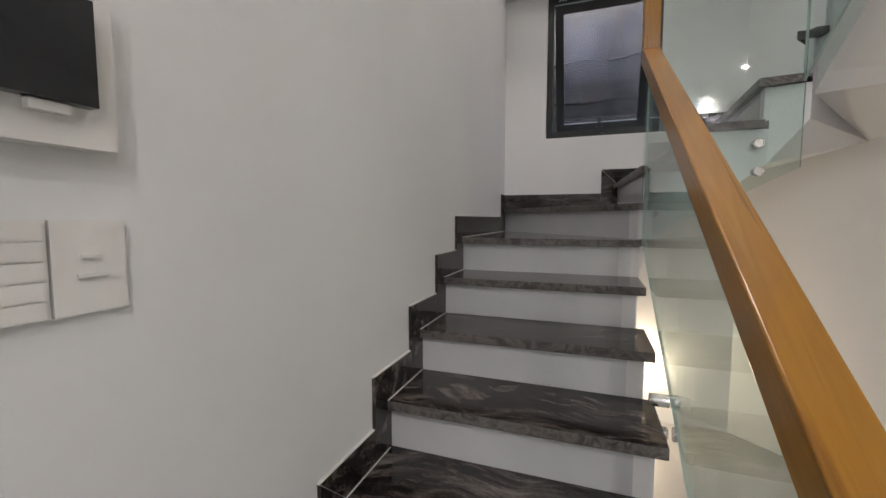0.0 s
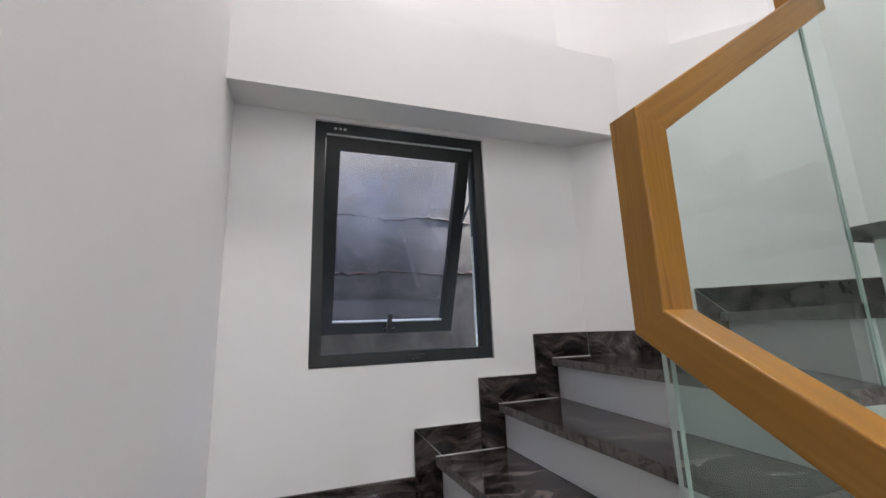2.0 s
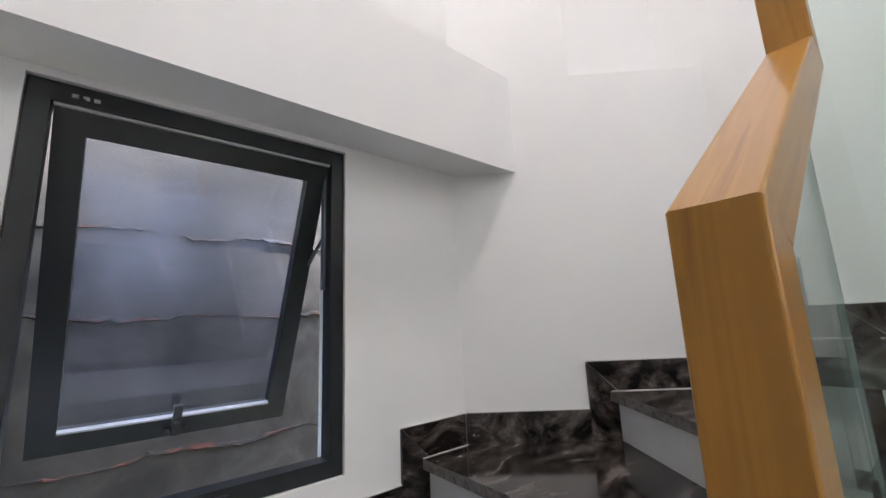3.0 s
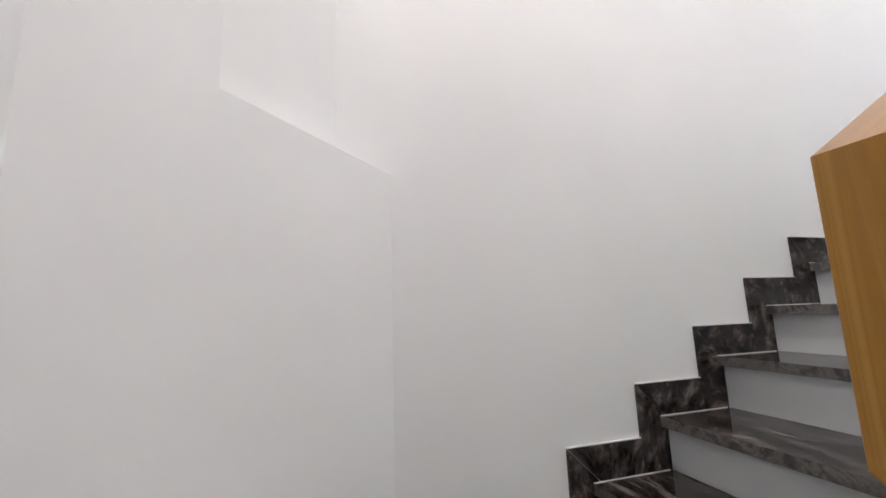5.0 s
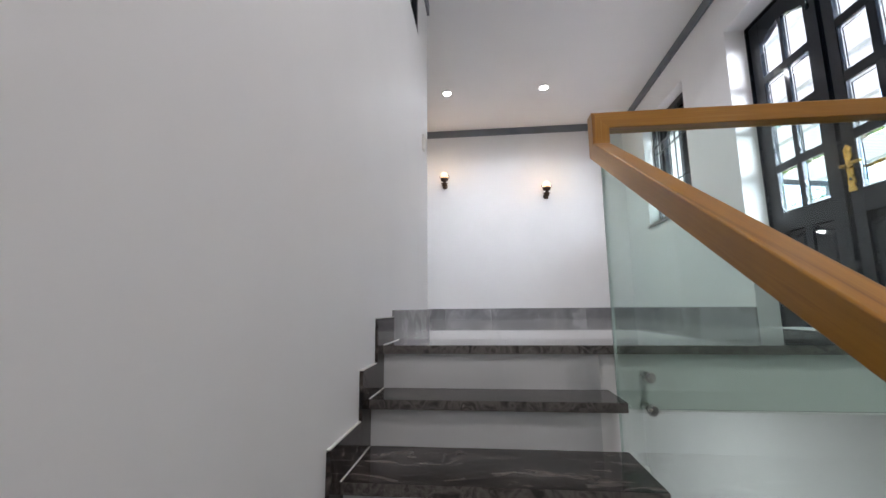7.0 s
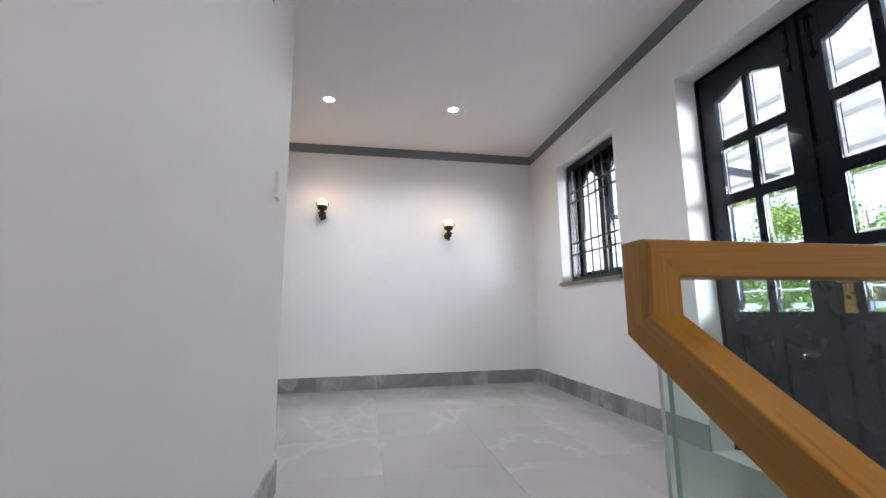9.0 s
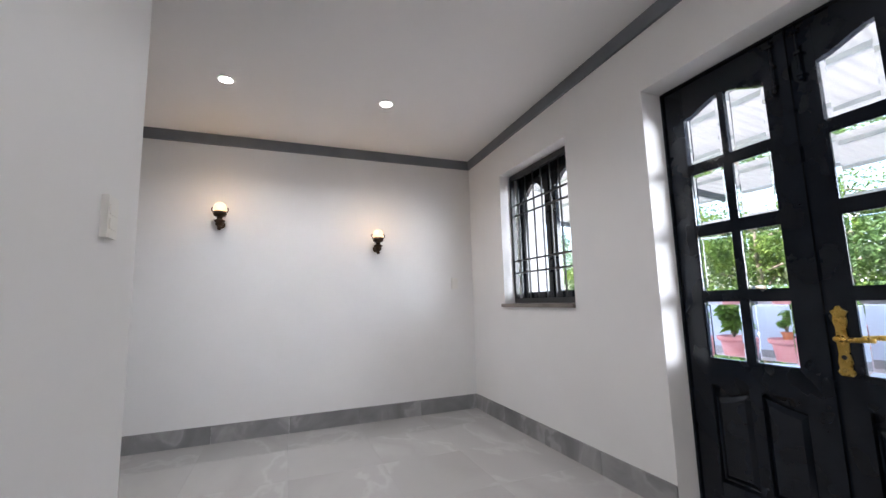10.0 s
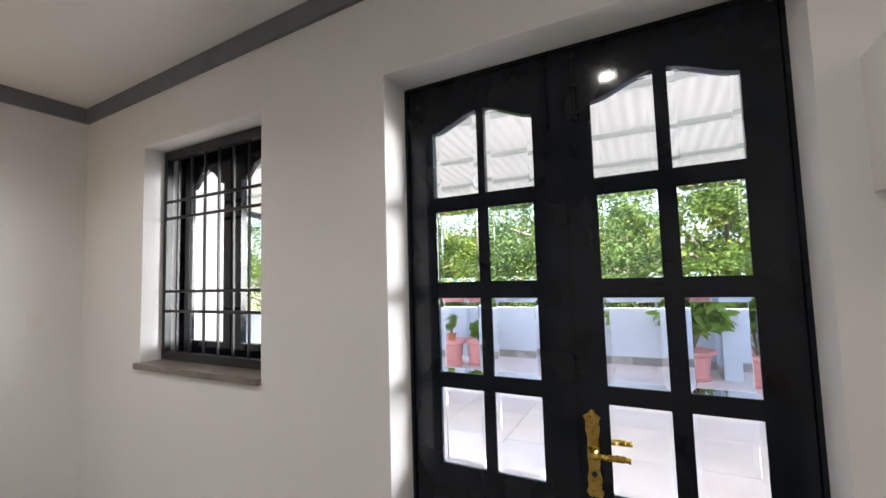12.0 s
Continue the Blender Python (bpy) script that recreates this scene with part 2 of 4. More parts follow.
CLEAR = thin_glass("clear_glass", (0.985, 0.992, 0.99))
HAZY = thin_glass("hazy_glass", (0.80, 0.82, 0.86))
nodes, links = HAZY.node_tree.nodes, HAZY.node_tree.links
haze, dusty, mist, where = nodes.new("ShaderNodeBsdfTranslucent"), nodes.new("ShaderNodeMixShader"), nodes.new("ShaderNodeTexNoise"), nodes.new("ShaderNodeTexCoord")
mist.inputs["Scale"].default_value, mist.inputs["Detail"].default_value, mist.inputs["Roughness"].default_value = 4, 7, 0.62
amount = nodes.new("ShaderNodeMapRange")
amount.inputs["From Min"].default_value, amount.inputs["From Max"].default_value = 0.38, 0.75
amount.inputs["To Min"].default_value, amount.inputs["To Max"].default_value = 0.004, 0.10
haze.inputs["Color"].default_value = (0.80, 0.84, 0.95, 1)
links.new(where.outputs["Object"], mist.inputs["Vector"])
links.new(mist.outputs["Fac"], amount.inputs["Value"])
# dew haze strengthened with height, painting in the sky mirrored near the top
split, height, sky_haze = nodes.new("ShaderNodeSeparateXYZ"), nodes.new("ShaderNodeMapRange"), nodes.new("ShaderNodeMath")
height.inputs["From Min"].default_value, height.inputs["From Max"].default_value = -0.75, -0.05
height.inputs["To Min"].default_value, height.inputs["To Max"].default_value = 0.12, 1.3
sky_haze.operation = "MULTIPLY"
links.new(where.outputs["Object"], split.inputs[0])
links.new(split.outputs["Z"], height.inputs["Value"])
links.new(height.outputs["Result"], sky_haze.inputs[0])
links.new(amount.outputs["Result"], sky_haze.inputs[1])
links.new(sky_haze.outputs[0], dusty.inputs["Fac"])
links.new(nodes["Mix Shader"].outputs[0], dusty.inputs[1])
links.new(haze.outputs[0], dusty.inputs[2])
links.new(dusty.outputs[0], nodes["Material Output"].inputs["Surface"])
GASKET = surface("gasket_grey", [(0.3, (0.34, 0.35, 0.36)), (0.7, (0.42, 0.43, 0.44))], rough=0.5, scale=30)
STEEL = surface("steel", [(0.3, (0.55, 0.54, 0.53)), (0.7, (0.65, 0.64, 0.62))], rough=0.28, scale=30, metal=1)
ALU = surface("dark_aluminium", [(0.3, (0.006, 0.008, 0.010)), (0.7, (0.011, 0.013, 0.016))], rough=0.38, scale=20, bump=0.0002, bump_scale=200)
BLACK = surface("black_plastic", [(0.3, (0.010, 0.010, 0.011)), (0.7, (0.016, 0.016, 0.017))], rough=0.3, scale=30)
DOOR_PAINT = surface("door_enamel", [(0.3, (0.0048, 0.0070, 0.0112)), (0.7, (0.0085, 0.0118, 0.0180))], rough=0.09, scale=6, bump=0.0003, bump_scale=9, spec=0.33)
BRASS = surface("brass", [(0.3, (0.52, 0.33, 0.07)), (0.7, (0.68, 0.47, 0.13))], rough=0.28, scale=25, metal=1, bump=0.0006, bump_scale=50)
BRONZE = surface("bronze", [(0.3, (0.035, 0.022, 0.015)), (0.6, (0.07, 0.045, 0.028)), (0.8, (0.16, 0.11, 0.06))], rough=0.38, scale=40, metal=0.7, bump=0.001, bump_scale=60)
TILE = surface("floor_tile", [(0.28, (0.345, 0.337, 0.330)), (0.44, (0.392, 0.384, 0.377)), (0.495, (0.400, 0.391, 0.384)), (0.51, (0.448, 0.440, 0.433)), (0.53, (0.404, 0.396, 0.389)), (0.62, (0.376, 0.368, 0.361)), (0.78, (0.440, 0.432, 0.424))],
               rough=0.035, scale=1.1, detail=11, warp=0.4, rough_spread=0.015, vary=0.012, stretch=(1.0, 0.6, 1.0), spec=0.7)
SKIRT = surface("skirting_tile", [(0.3, (0.182, 0.182, 0.188)), (0.5, (0.255, 0.255, 0.262)), (0.56, (0.349, 0.349, 0.355)), (0.75, (0.228, 0.228, 0.234))], rough=0.22, scale=2.4, detail=8, warp=1.0, vary=0.04)
PLASTIC = surface("white_plastic", [(0.3, (0.76, 0.75, 0.72)), (0.7, (0.80, 0.79, 0.76))], rough=0.32, scale=10)
SMOKED = surface("smoked_cover", [(0.3, (0.008, 0.009, 0.012)), (0.7, (0.02, 0.021, 0.025))], rough=0.1, scale=3, stretch=(1, 1, 8), coat=0.5)
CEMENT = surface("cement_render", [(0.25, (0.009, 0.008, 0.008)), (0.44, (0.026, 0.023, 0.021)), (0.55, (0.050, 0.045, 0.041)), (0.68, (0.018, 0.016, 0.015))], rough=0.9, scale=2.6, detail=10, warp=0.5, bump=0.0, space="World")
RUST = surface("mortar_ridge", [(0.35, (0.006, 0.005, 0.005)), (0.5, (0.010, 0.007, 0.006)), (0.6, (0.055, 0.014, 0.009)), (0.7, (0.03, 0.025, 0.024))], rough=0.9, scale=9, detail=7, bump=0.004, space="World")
TERRACE = surface("terrace_tile", [(0.3, (0.52, 0.455, 0.447)), (0.7, (0.59, 0.525, 0.516))], rough=0.12, scale=2, detail=7, vary=0.06)
PARAPET = surface("parapet_paint", [(0.3, (0.42, 0.49, 0.60)), (0.7, (0.49, 0.56, 0.67))], rough=0.7, scale=2, bump=0.001, space="World")
POT = surface("pink_pot", [(0.3, (0.53, 0.21, 0.21)), (0.7, (0.63, 0.30, 0.29))], rough=0.6, scale=6, bump=0.002, bump_scale=30)
CLAY = surface("orange_pot", [(0.3, (0.42, 0.12, 0.05)), (0.7, (0.55, 0.2, 0.09))], rough=0.6, scale=8)
SOIL = surface("soil", [(0.3, (0.03, 0.02, 0.014)), (0.7, (0.08, 0.055, 0.04))], rough=1, scale=40, bump=0.01)
BARK = surface("bark", [(0.3, (0.09, 0.065, 0.045)), (0.7, (0.2, 0.16, 0.12))], rough=0.9, scale=12, stretch=(1, 1, 0.3), bump=0.01)
LEAF = surface("leaf", [(0.3, (0.020, 0.042, 0.008)), (0.5, (0.058, 0.105, 0.018)), (0.75, (0.17, 0.22, 0.038))], rough=0.55, scale=1.7, detail=6, space="World", spec=0.15)
LEAF_DARK = surface("leaf_dark", [(0.3, (0.023, 0.047, 0.015)), (0.5, (0.058, 0.106, 0.032)), (0.75, (0.141, 0.212, 0.067))], rough=0.55, scale=1.4, detail=6, space="World", spec=0.15)
SHRUB = surface("shrub_leaf", [(0.3, (0.07, 0.14, 0.02)), (0.5, (0.14, 0.26, 0.04)), (0.75, (0.28, 0.40, 0.08))], rough=0.45, scale=3, detail=6, space="World", spec=0.25)
for leafy in (LEAF, LEAF_DARK, SHRUB):
    nodes, links = leafy.node_tree.nodes, leafy.node_tree.links
    lit, blend = nodes.new("ShaderNodeBsdfTranslucent"), nodes.new("ShaderNodeMixShader")
    blend.inputs["Fac"].default_value = 0.35
    links.new(nodes["Principled BSDF"].inputs["Base Color"].links[0].from_socket, lit.inputs["Color"])
    links.new(nodes["Principled BSDF"].outputs[0], blend.inputs[1])
    links.new(lit.outputs[0], blend.inputs[2])
    links.new(blend.outputs[0], nodes["Material Output"].inputs["Surface"])
SHEET = surface("roof_sheet", [(0.3, (0.25, 0.255, 0.26)), (0.7, (0.29, 0.295, 0.30))], rough=0.5, scale=2, stretch=(0.4, 2, 1))
nodes, links = SHEET.node_tree.nodes, SHEET.node_tree.links
through_light, blend = nodes.new("ShaderNodeBsdfTranslucent"), nodes.new("ShaderNodeMixShader")
through_light.inputs["Color"].default_value, blend.inputs["Fac"].default_value = (0.85, 0.85, 0.85, 1), 0.05
links.new(nodes["Principled BSDF"].outputs[0], blend.inputs[1])
links.new(through_light.outputs[0], blend.inputs[2])
links.new(blend.outputs[0], nodes["Material Output"].inputs["Surface"])
PURLIN = surface("purlin_steel", [(0.3, (0.36, 0.39, 0.40)), (0.7, (0.43, 0.46, 0.47))], rough=0.5, scale=12)
GALV = surface("galvanised_steel", [(0.3, (0.06, 0.075, 0.09)), (0.7, (0.085, 0.10, 0.12))], rough=0.5, scale=12)
SILL = surface("sill_stone", [(0.3, (0.13, 0.11, 0.095)), (0.5, (0.20, 0.175, 0.155)), (0.75, (0.27, 0.24, 0.21))], rough=0.3, scale=9, detail=7, stretch=(2, 0.6, 1))
GROUND = surface("garden_ground", [(0.3, (0.06, 0.08, 0.03)), (0.7, (0.13, 0.13, 0.06))], rough=0.95, scale=0.3, space="World")
FAR_WALL = surface("far_house_paint", [(0.3, (0.62, 0.62, 0.62)), (0.7, (0.72, 0.72, 0.72))], rough=0.8, scale=0.5, space="World")
BULB = glow("lamp_disc", (1.0, 0.97, 0.92), 9)
GLOBE = glow("globe_glass", (1.0, 0.62, 0.27), 0.24)

# ---- the plan ----
FLOOR = 3.675
NORTH, EAST, SOUTH, FAR_EAST = 3.0, 2.41, -3.88, 4.6
EAST_END = -1.45                    # where the wall along the upper flight stops
A0, A1 = (1.6, 3.0), (2.41, 2.25)   # the slanting wall in the corner
RISE = 0.175


def structure(name, bm, mat, label):
    return tagged(part(name, bm, mat), label, kind="structure")


# west wall, with the balcony door and the barred window
DOOR = (-1.485, -0.2, FLOOR, 6.015)
WIN = (-3.19, -2.19, 4.77, 6.02)
structure("wall_west", holed([-4.1, WIN[0], WIN[1], DOOR[0], DOOR[1], 3.24], [-0.1, FLOOR, WIN[2], DOOR[3], WIN[3], 6.6], [DOOR, WIN],
          lambda u, v, s: (-0.27 * s, u, v)), PAINT, "white painted plaster wall with a door and a barred window")
# north wall, with the top-hung window
NWIN = (0.315, 1.098, 2.115, 3.155)
structure("wall_north", holed([-0.12, NWIN[0], NWIN[1], 1.75], [-0.1, NWIN[2], NWIN[3], 6.6], [NWIN],
          lambda u, v, s: (u, NORTH + 0.2 * s, v)), PAINT, "white painted stairwell wall with a dark awning window")
structure("wall_beam", prism([(0.0, 2.82), (1.795, 2.82), (1.6, 2.998), (0.0, 2.998)], 3.175, 3.62), PAINT, "white painted beam above the stair window")
# slanting corner wall, its upper part set back behind a ledge
structure("wall_slant", prism([A0, A1, (2.8, 2.25), (2.8, 3.2), (1.72, 3.2), (1.72, 3.02)], -0.1, 3.614), PAINT, "white painted slanting wall of the stairwell corner")
structure("wall_slant_upper", prism([A0, (1.99, 2.639), (2.0, 2.66), (2.41, 2.42), (2.8, 2.42), (2.8, 3.2), (1.72, 3.2), (1.72, 3.02)], 3.614, 6.6), PAINT, "white painted upper wall set back above a ledge")
# east wall, with a small high window
HIGH = (-1.0, -0.25, 5.82, 6.25)
structure("wall_east", holed([EAST_END, HIGH[0], HIGH[1], 2.25], [-0.1, HIGH[2], HIGH[3], 6.6], [HIGH],
          lambda u, v, s: (EAST + 0.2 * s, u, v)), PAINT, "white painted wall beside the upper stair flight")
structure("wall_east_upper", boxed((EAST, 2.63, 2.25, 2.43, 3.615, 6.6)), PAINT, "white painted end of the stair wall")
structure("wall_south", boxed((-0.1, FAR_EAST, SOUTH - 0.2, SOUTH, -0.1, 6.6)), PAINT, "white painted end wall with two sconces")
structure("wall_far_east", boxed((FAR_EAST, FAR_EAST + 0.2, SOUTH - 0.2, 0.0, -0.1, 6.6)), PAINT, "white painted wall round the corner")
structure("wall_passage", boxed((2.60, FAR_EAST, -0.2, 0.0, -0.1, 6.6)), PAINT, "white painted wall closing the passage")
ends = [(y, ceiling_at(y)) for y in (SOUTH - 0.1, 3.1)]
structure("ceiling", loft(bmesh.new(), *[[(x, ends[0][0], ends[0][1]), (x, ends[1][0], ends[1][1]), (x, ends[1][0], 6.75), (x, ends[0][0], 6.75)] for x in (-0.1, FAR_EAST + 0.1)]), CEILING_PAINT, "white painted ceiling with downlights")
structure("floor_slab", boxed((0.0, FAR_EAST, SOUTH, -0.045, 3.42, FLOOR - 0.012)), CEILING_PAINT, "white painted edge of the upper floor slab")
structure("ground_floor", boxed((0.0, FAR_EAST, SOUTH, 3.0, -0.1, 0.0)), TILE, "polished grey floor of the lower storey")
# cornice bands below the ceiling
def cornice_run(bm, p, q, into):
    """A band under the ceiling between two plan points, standing off the wall by the offset into."""
    ring = [[(x, y, ceiling_at(y) - d) for x, y, d in ((a[0], a[1], 0.1), (a[0] + into[0], a[1] + into[1], 0.1), (a[0] + into[0], a[1] + into[1], 0.002), (a[0], a[1], 0.002))] for a in (p, q)]
    return loft(bm, *ring)


bands = bmesh.new()
cornice_run(bands, (0.0, SOUTH), (0.0, 2.99), (0.02, 0))
cornice_run(bands, (0.02, SOUTH), (FAR_EAST, SOUTH), (0, 0.02))
cornice_run(bands, (EAST, EAST_END), (EAST, -1.15), (-0.02, 0))
cornice_run(bands, (EAST - 0.02, EAST_END), (2.63, EAST_END), (0, -0.02))
structure("cornice", bands, CORNICE, "dark grey painted cornice band below the ceiling")

# ---- stairs ----
def level(i):
    return {13: 2.984, 14: 3.161, 15: 3.332}.get(i, 0.70 + RISE * i)


# leading edges of the treads: wall end and well end
EDGES = {}
for i in range(-3, 5):
    EDGES[i] = ((0.0, 0.665 + 0.285 * i), (0.868, 0.665 + 0.285 * i))
EDGES[5] = ((0.0, 2.94), (0.868, 1.885))
EDGES[6] = ((0.81, 3.0), (0.872, 1.885))
EDGES[7] = ((1.10, 3.0), (1.10, 1.885))
EDGES[8] = ((1.385, 3.0), (1.32, 1.885))
EDGES[9] = ((2.01, 2.63), (1.44, 1.885))
EDGES[10] = ((EAST, 1.90), (1.49, 1.888))
for i in range(11, 17):
    EDGES[i] = ((EAST, 1.615 - 0.286 * (i - 11)), (1.49, 1.615 - 0.286 * (i - 11)))
EDGES[17] = ((EAST, -0.012), (1.49, -0.012))
WALL_EXTRA = {5: [(0.0, 3.0)], 8: [A0], 9: [A1]}
WELL_EXTRA = {4: [(0.868, 1.885)], 9: [(1.49, 1.885)]}


def uphill(i):
    (ax, ay), (bx, by) = EDGES[i]
    d = Vector((bx - ax, by - ay)).normalized()
    return Vector((-d.y, d.x))


def moved(i, far):
    n = uphill(i)
    return [Vector(p) + n * far for p in EDGES[i]]


stair = thing("staircase", (0.4, 0.4, 0.0), "winding staircase with dark granite treads and white risers", "staircase", kind="structure")


def outline(i, front, back, well):
    a, b = moved(i, front)
    c, d = moved(i + 1, back) if i + 1 in EDGES else (None, None)
    pts = [a, b, *[Vector(p) for p in WELL_EXTRA.get(i, [])], d, c, *[Vector(p) for p in WALL_EXTRA.get(i, [])[::-1]]]
    return pts


for i in range(-3, 17):
    z = level(i)
    pts = outline(i, 0.0, 0.028, 0)
    bm = loft(bmesh.new(), [(p.x, p.y, z - 0.034) for p in pts], [(p.x, p.y, z) for p in pts])
    soften(bm, 0.004)
    tread = part("tread", bm, STONE, stair)
    tread.data.materials.append(STONE_EDGE)
    for face in tread.data.polygons:
        if abs(face.normal.z) < 0.9:
            face.material_index = 1
    # riser under the leading edge
    a, b = moved(i, 0.028)
    c, d = moved(i, 0.048)
    into = (a - b).normalized() * 0.03
    low = level(i - 1) + 0.0005
    strip = into + (a - b).normalized() * 0.055
    for name, mat, corners in (("riser", RISER, (a, b + strip, d + strip, c)), ("riser_end", PAINT, (b + strip, b + into, d + into, d + strip))):
        part(name, loft(bmesh.new(), [(*p, low) for p in corners], [(*p, z - 0.0345) for p in corners]), mat, stair)
    # concrete body with its sloping underside
    top = z - 0.0345
    front = moved(i, 0.05)
    back = moved(i + 1, 0.05)
    into = (front[0] - front[1]).normalized() * 0.035
    into2 = (back[0] - back[1]).normalized() * 0.035
    ring = [(front[0], 0.0), (front[1] + into, 0.0)] + [(Vector(p) + (Vector((-0.035, 0)) if i == 4 else Vector((0.03, 0.03))), 0.6) for p in WELL_EXTRA.get(i, [])]
    ring += [(back[1] + into2, 1.0), (back[0], 1.0)] + [(Vector(p), 0.5) for p in WALL_EXTRA.get(i, [])[::-1]]
    part("waist", loft(bmesh.new(), [(p.x, p.y, max(0.0, z - 0.36 + RISE * f)) for p, f in ring], [(p.x, p.y, top) for p, f in ring]), PAINT, stair)

# last riser and the stone strip along the edge of the upper floor
part("riser", boxed((1.52, EAST, -0.042, -0.03, level(16) + 0.0005, FLOOR - 0.0345)), RISER, stair)
edge = part("landing_edge", boxed((0.0, EAST, -0.36, -0.012, FLOOR - 0.034, FLOOR), soft=0.004), STONE, stair, "polished dark granite strip along the landing")
edge.data.materials.append(STONE_EDGE)
for face in edge.data.polygons:
    if abs(face.normal.z) < 0.9:
        face.material_index = 1


def stone_on_wall(points, origin, along, normal, thick=0.012):
    """A skirting piece: outline in (distance along the wall, height), laid on the wall."""
    o, d, n = Vector((*origin, 0)), Vector((*along, 0)).normalized(), Vector((*normal, 0)).normalized()
    low = [o + d * s + Vector((0, 0, h)) for s, h in points]
    bm = loft(bmesh.new(), low, [p + n * thick for p in low])
    return part("skirting", bm, STONE, stair)


def caulk(points, origin, along, normal, thick):
    o, d, n = Vector((*origin, 0)), Vector((*along, 0)).normalized(), Vector((*normal, 0)).normalized()
    low = [o + d * s + Vector((0, 0, h)) for s, h in points]
    return part("caulk", loft(bmesh.new(), low, [p + n * thick for p in low]), GROUT, stair, "thin white joint")


def skirt_step(i, s_edge, s_next, run):
    g, h = 0.0012, 0.112
    z, zp, lead = level(i), level(i - 1), 0.085
    s0, s1, k = s_edge - lead, s_next, s_edge + 0.027
    stone_on_wall([(s0, zp + 0.001), (s0, z + h - 2 * g), (k, z - g), (k, zp + 0.001)], *run)
    stone_on_wall([(s0 + g, z + h), (s1 - g, z + h), (s1 - g, z + 0.001), (k + g, z + 0.001)], *run)
    caulk([(s0, z + h), (s1, z + h), (s1, z + h + 0.003), (s0, z + h + 0.003)], *run, 0.009)
    caulk([(s_edge, z), (s1 + 0.1, z), (s1 + 0.1, z + 0.003), (s_edge, z + 0.003)], *run, 0.0145)


WEST_RUN = ((0.0, 0.0), (0, 1), (1, 0))
NORTH_RUN = ((0.0, NORTH), (1, 0), (0, -1))
slant = Vector((A1[0] - A0[0], A1[1] - A0[1]))
SLANT_RUN = (A0, tuple(slant), (slant.y, -slant.x))
EAST_RUN = ((EAST, 0.0), (0, -1), (-1, 0))
for i in range(-3, 4):
    skirt_step(i, EDGES[i][0][1], EDGES[i + 1][0][1] - 0.085, WEST_RUN)
skirt_step(4, EDGES[4][0][1], 2.86, WEST_RUN)
skirt_step(5, 2.94, 2.988, WEST_RUN)
stone_on_wall([(0.0, level(5) + 0.112), (0.724, level(5) + 0.112), (0.724, level(5)), (0.0, level(5))], *NORTH_RUN)
skirt_step(6, 0.81, 1.014, NORTH_RUN)
skirt_step(7, 1.10, 1.299, NORTH_RUN)
skirt_step(8, 1.385, 1.594, NORTH_RUN)
stone_on_wall([(0.004, level(8) + 0.112), (0.475, level(8) + 0.112), (0.475, level(8)), (0.004, level(8))], *SLANT_RUN)
skirt_step(9, 0.56, slant.length - 0.004, SLANT_RUN)
stone_on_wall([(-2.24, level(9) + 0.112), (-1.986, level(9) + 0.112), (-1.986, level(9)), (-2.24, level(9))], *EAST_RUN)
for i in range(10, 17):
    skirt_step(i, -EDGES[i][0][1], -EDGES[i + 1][0][1] - 0.085, EAST_RUN)
skirt_step(17, 0.012, 0.22, EAST_RUN)

# ---- handrail and glass ----
rail = thing("balustrade", (0.893, 1.888, 1.4), "glass balustrade with a squared oak handrail on steel standoffs", "balustrade")
RX1, RY, RX2, RY2 = 0.893, 1.884, 1.472, 0.006
KNEES = [Vector(p) for p in ((RX1, -0.75, 0.625), (RX1, RY, 2.25), (RX1, RY, 2.62), (RX2, RY - 0.012, 3.02), (RX2, RY - 0.012, 3.322), (RX2, RY2, 4.478), (RX2, RY2, 4.599), (0.0, RY2, 4.599))]


def section(hu, hv, r, steps=4):
    """Rounded rectangle, as a closed ring of points."""
    ring = []
    for k, (a, b) in enumerate(((1, 1), (-1, 1), (-1, -1), (1, -1))):
        for i in range(steps + 1):
            t = math.pi / 2 * (k + i / steps)
            ring.append((a * (hu - r) + r * math.cos(t), b * (hv - r) + r * math.sin(t)))
    return ring


def rail_member(k):
    p, q = KNEES[k], KNEES[k + 1]
    d = (q - p).normalized()
    if abs(d.z) > 0.99:
        u = Vector((1, 0, 0))
    else:
        u = d.cross(Vector((0, 0, 1))).normalized()
    v = u.cross(d).normalized()
    hu = hv = 0.0348
    cut = []
    for at, other in ((p, KNEES[k - 1] if k else None), (q, KNEES[k + 2] if k + 2 < len(KNEES) else None)):
        if other is None:
            n = d
        else:
            e = (at - other).normalized() if at is p else (other - at).normalized()
            n = (d + e).normalized()
        cut.append((at, n))
    frame3 = Matrix((d, u, v)).transposed().to_4x4()
    frame3.translation = p
    back = frame3.inverted()
    loops = []
    for at, n in cut:
        loop = []
        for a, b in section(hu, hv, 0.0045):
            c = p + u * a + v * b
            loop.append(back @ (c + d * ((at - c).dot(n) / d.dot(n))))
        loops.append(loop)
    bm = loft(bmesh.new(), loops[0], loops[1])
    return part("handrail", bm, OAK, rail, m=frame3)


for k in range(len(KNEES) - 1):
    rail_member(k)


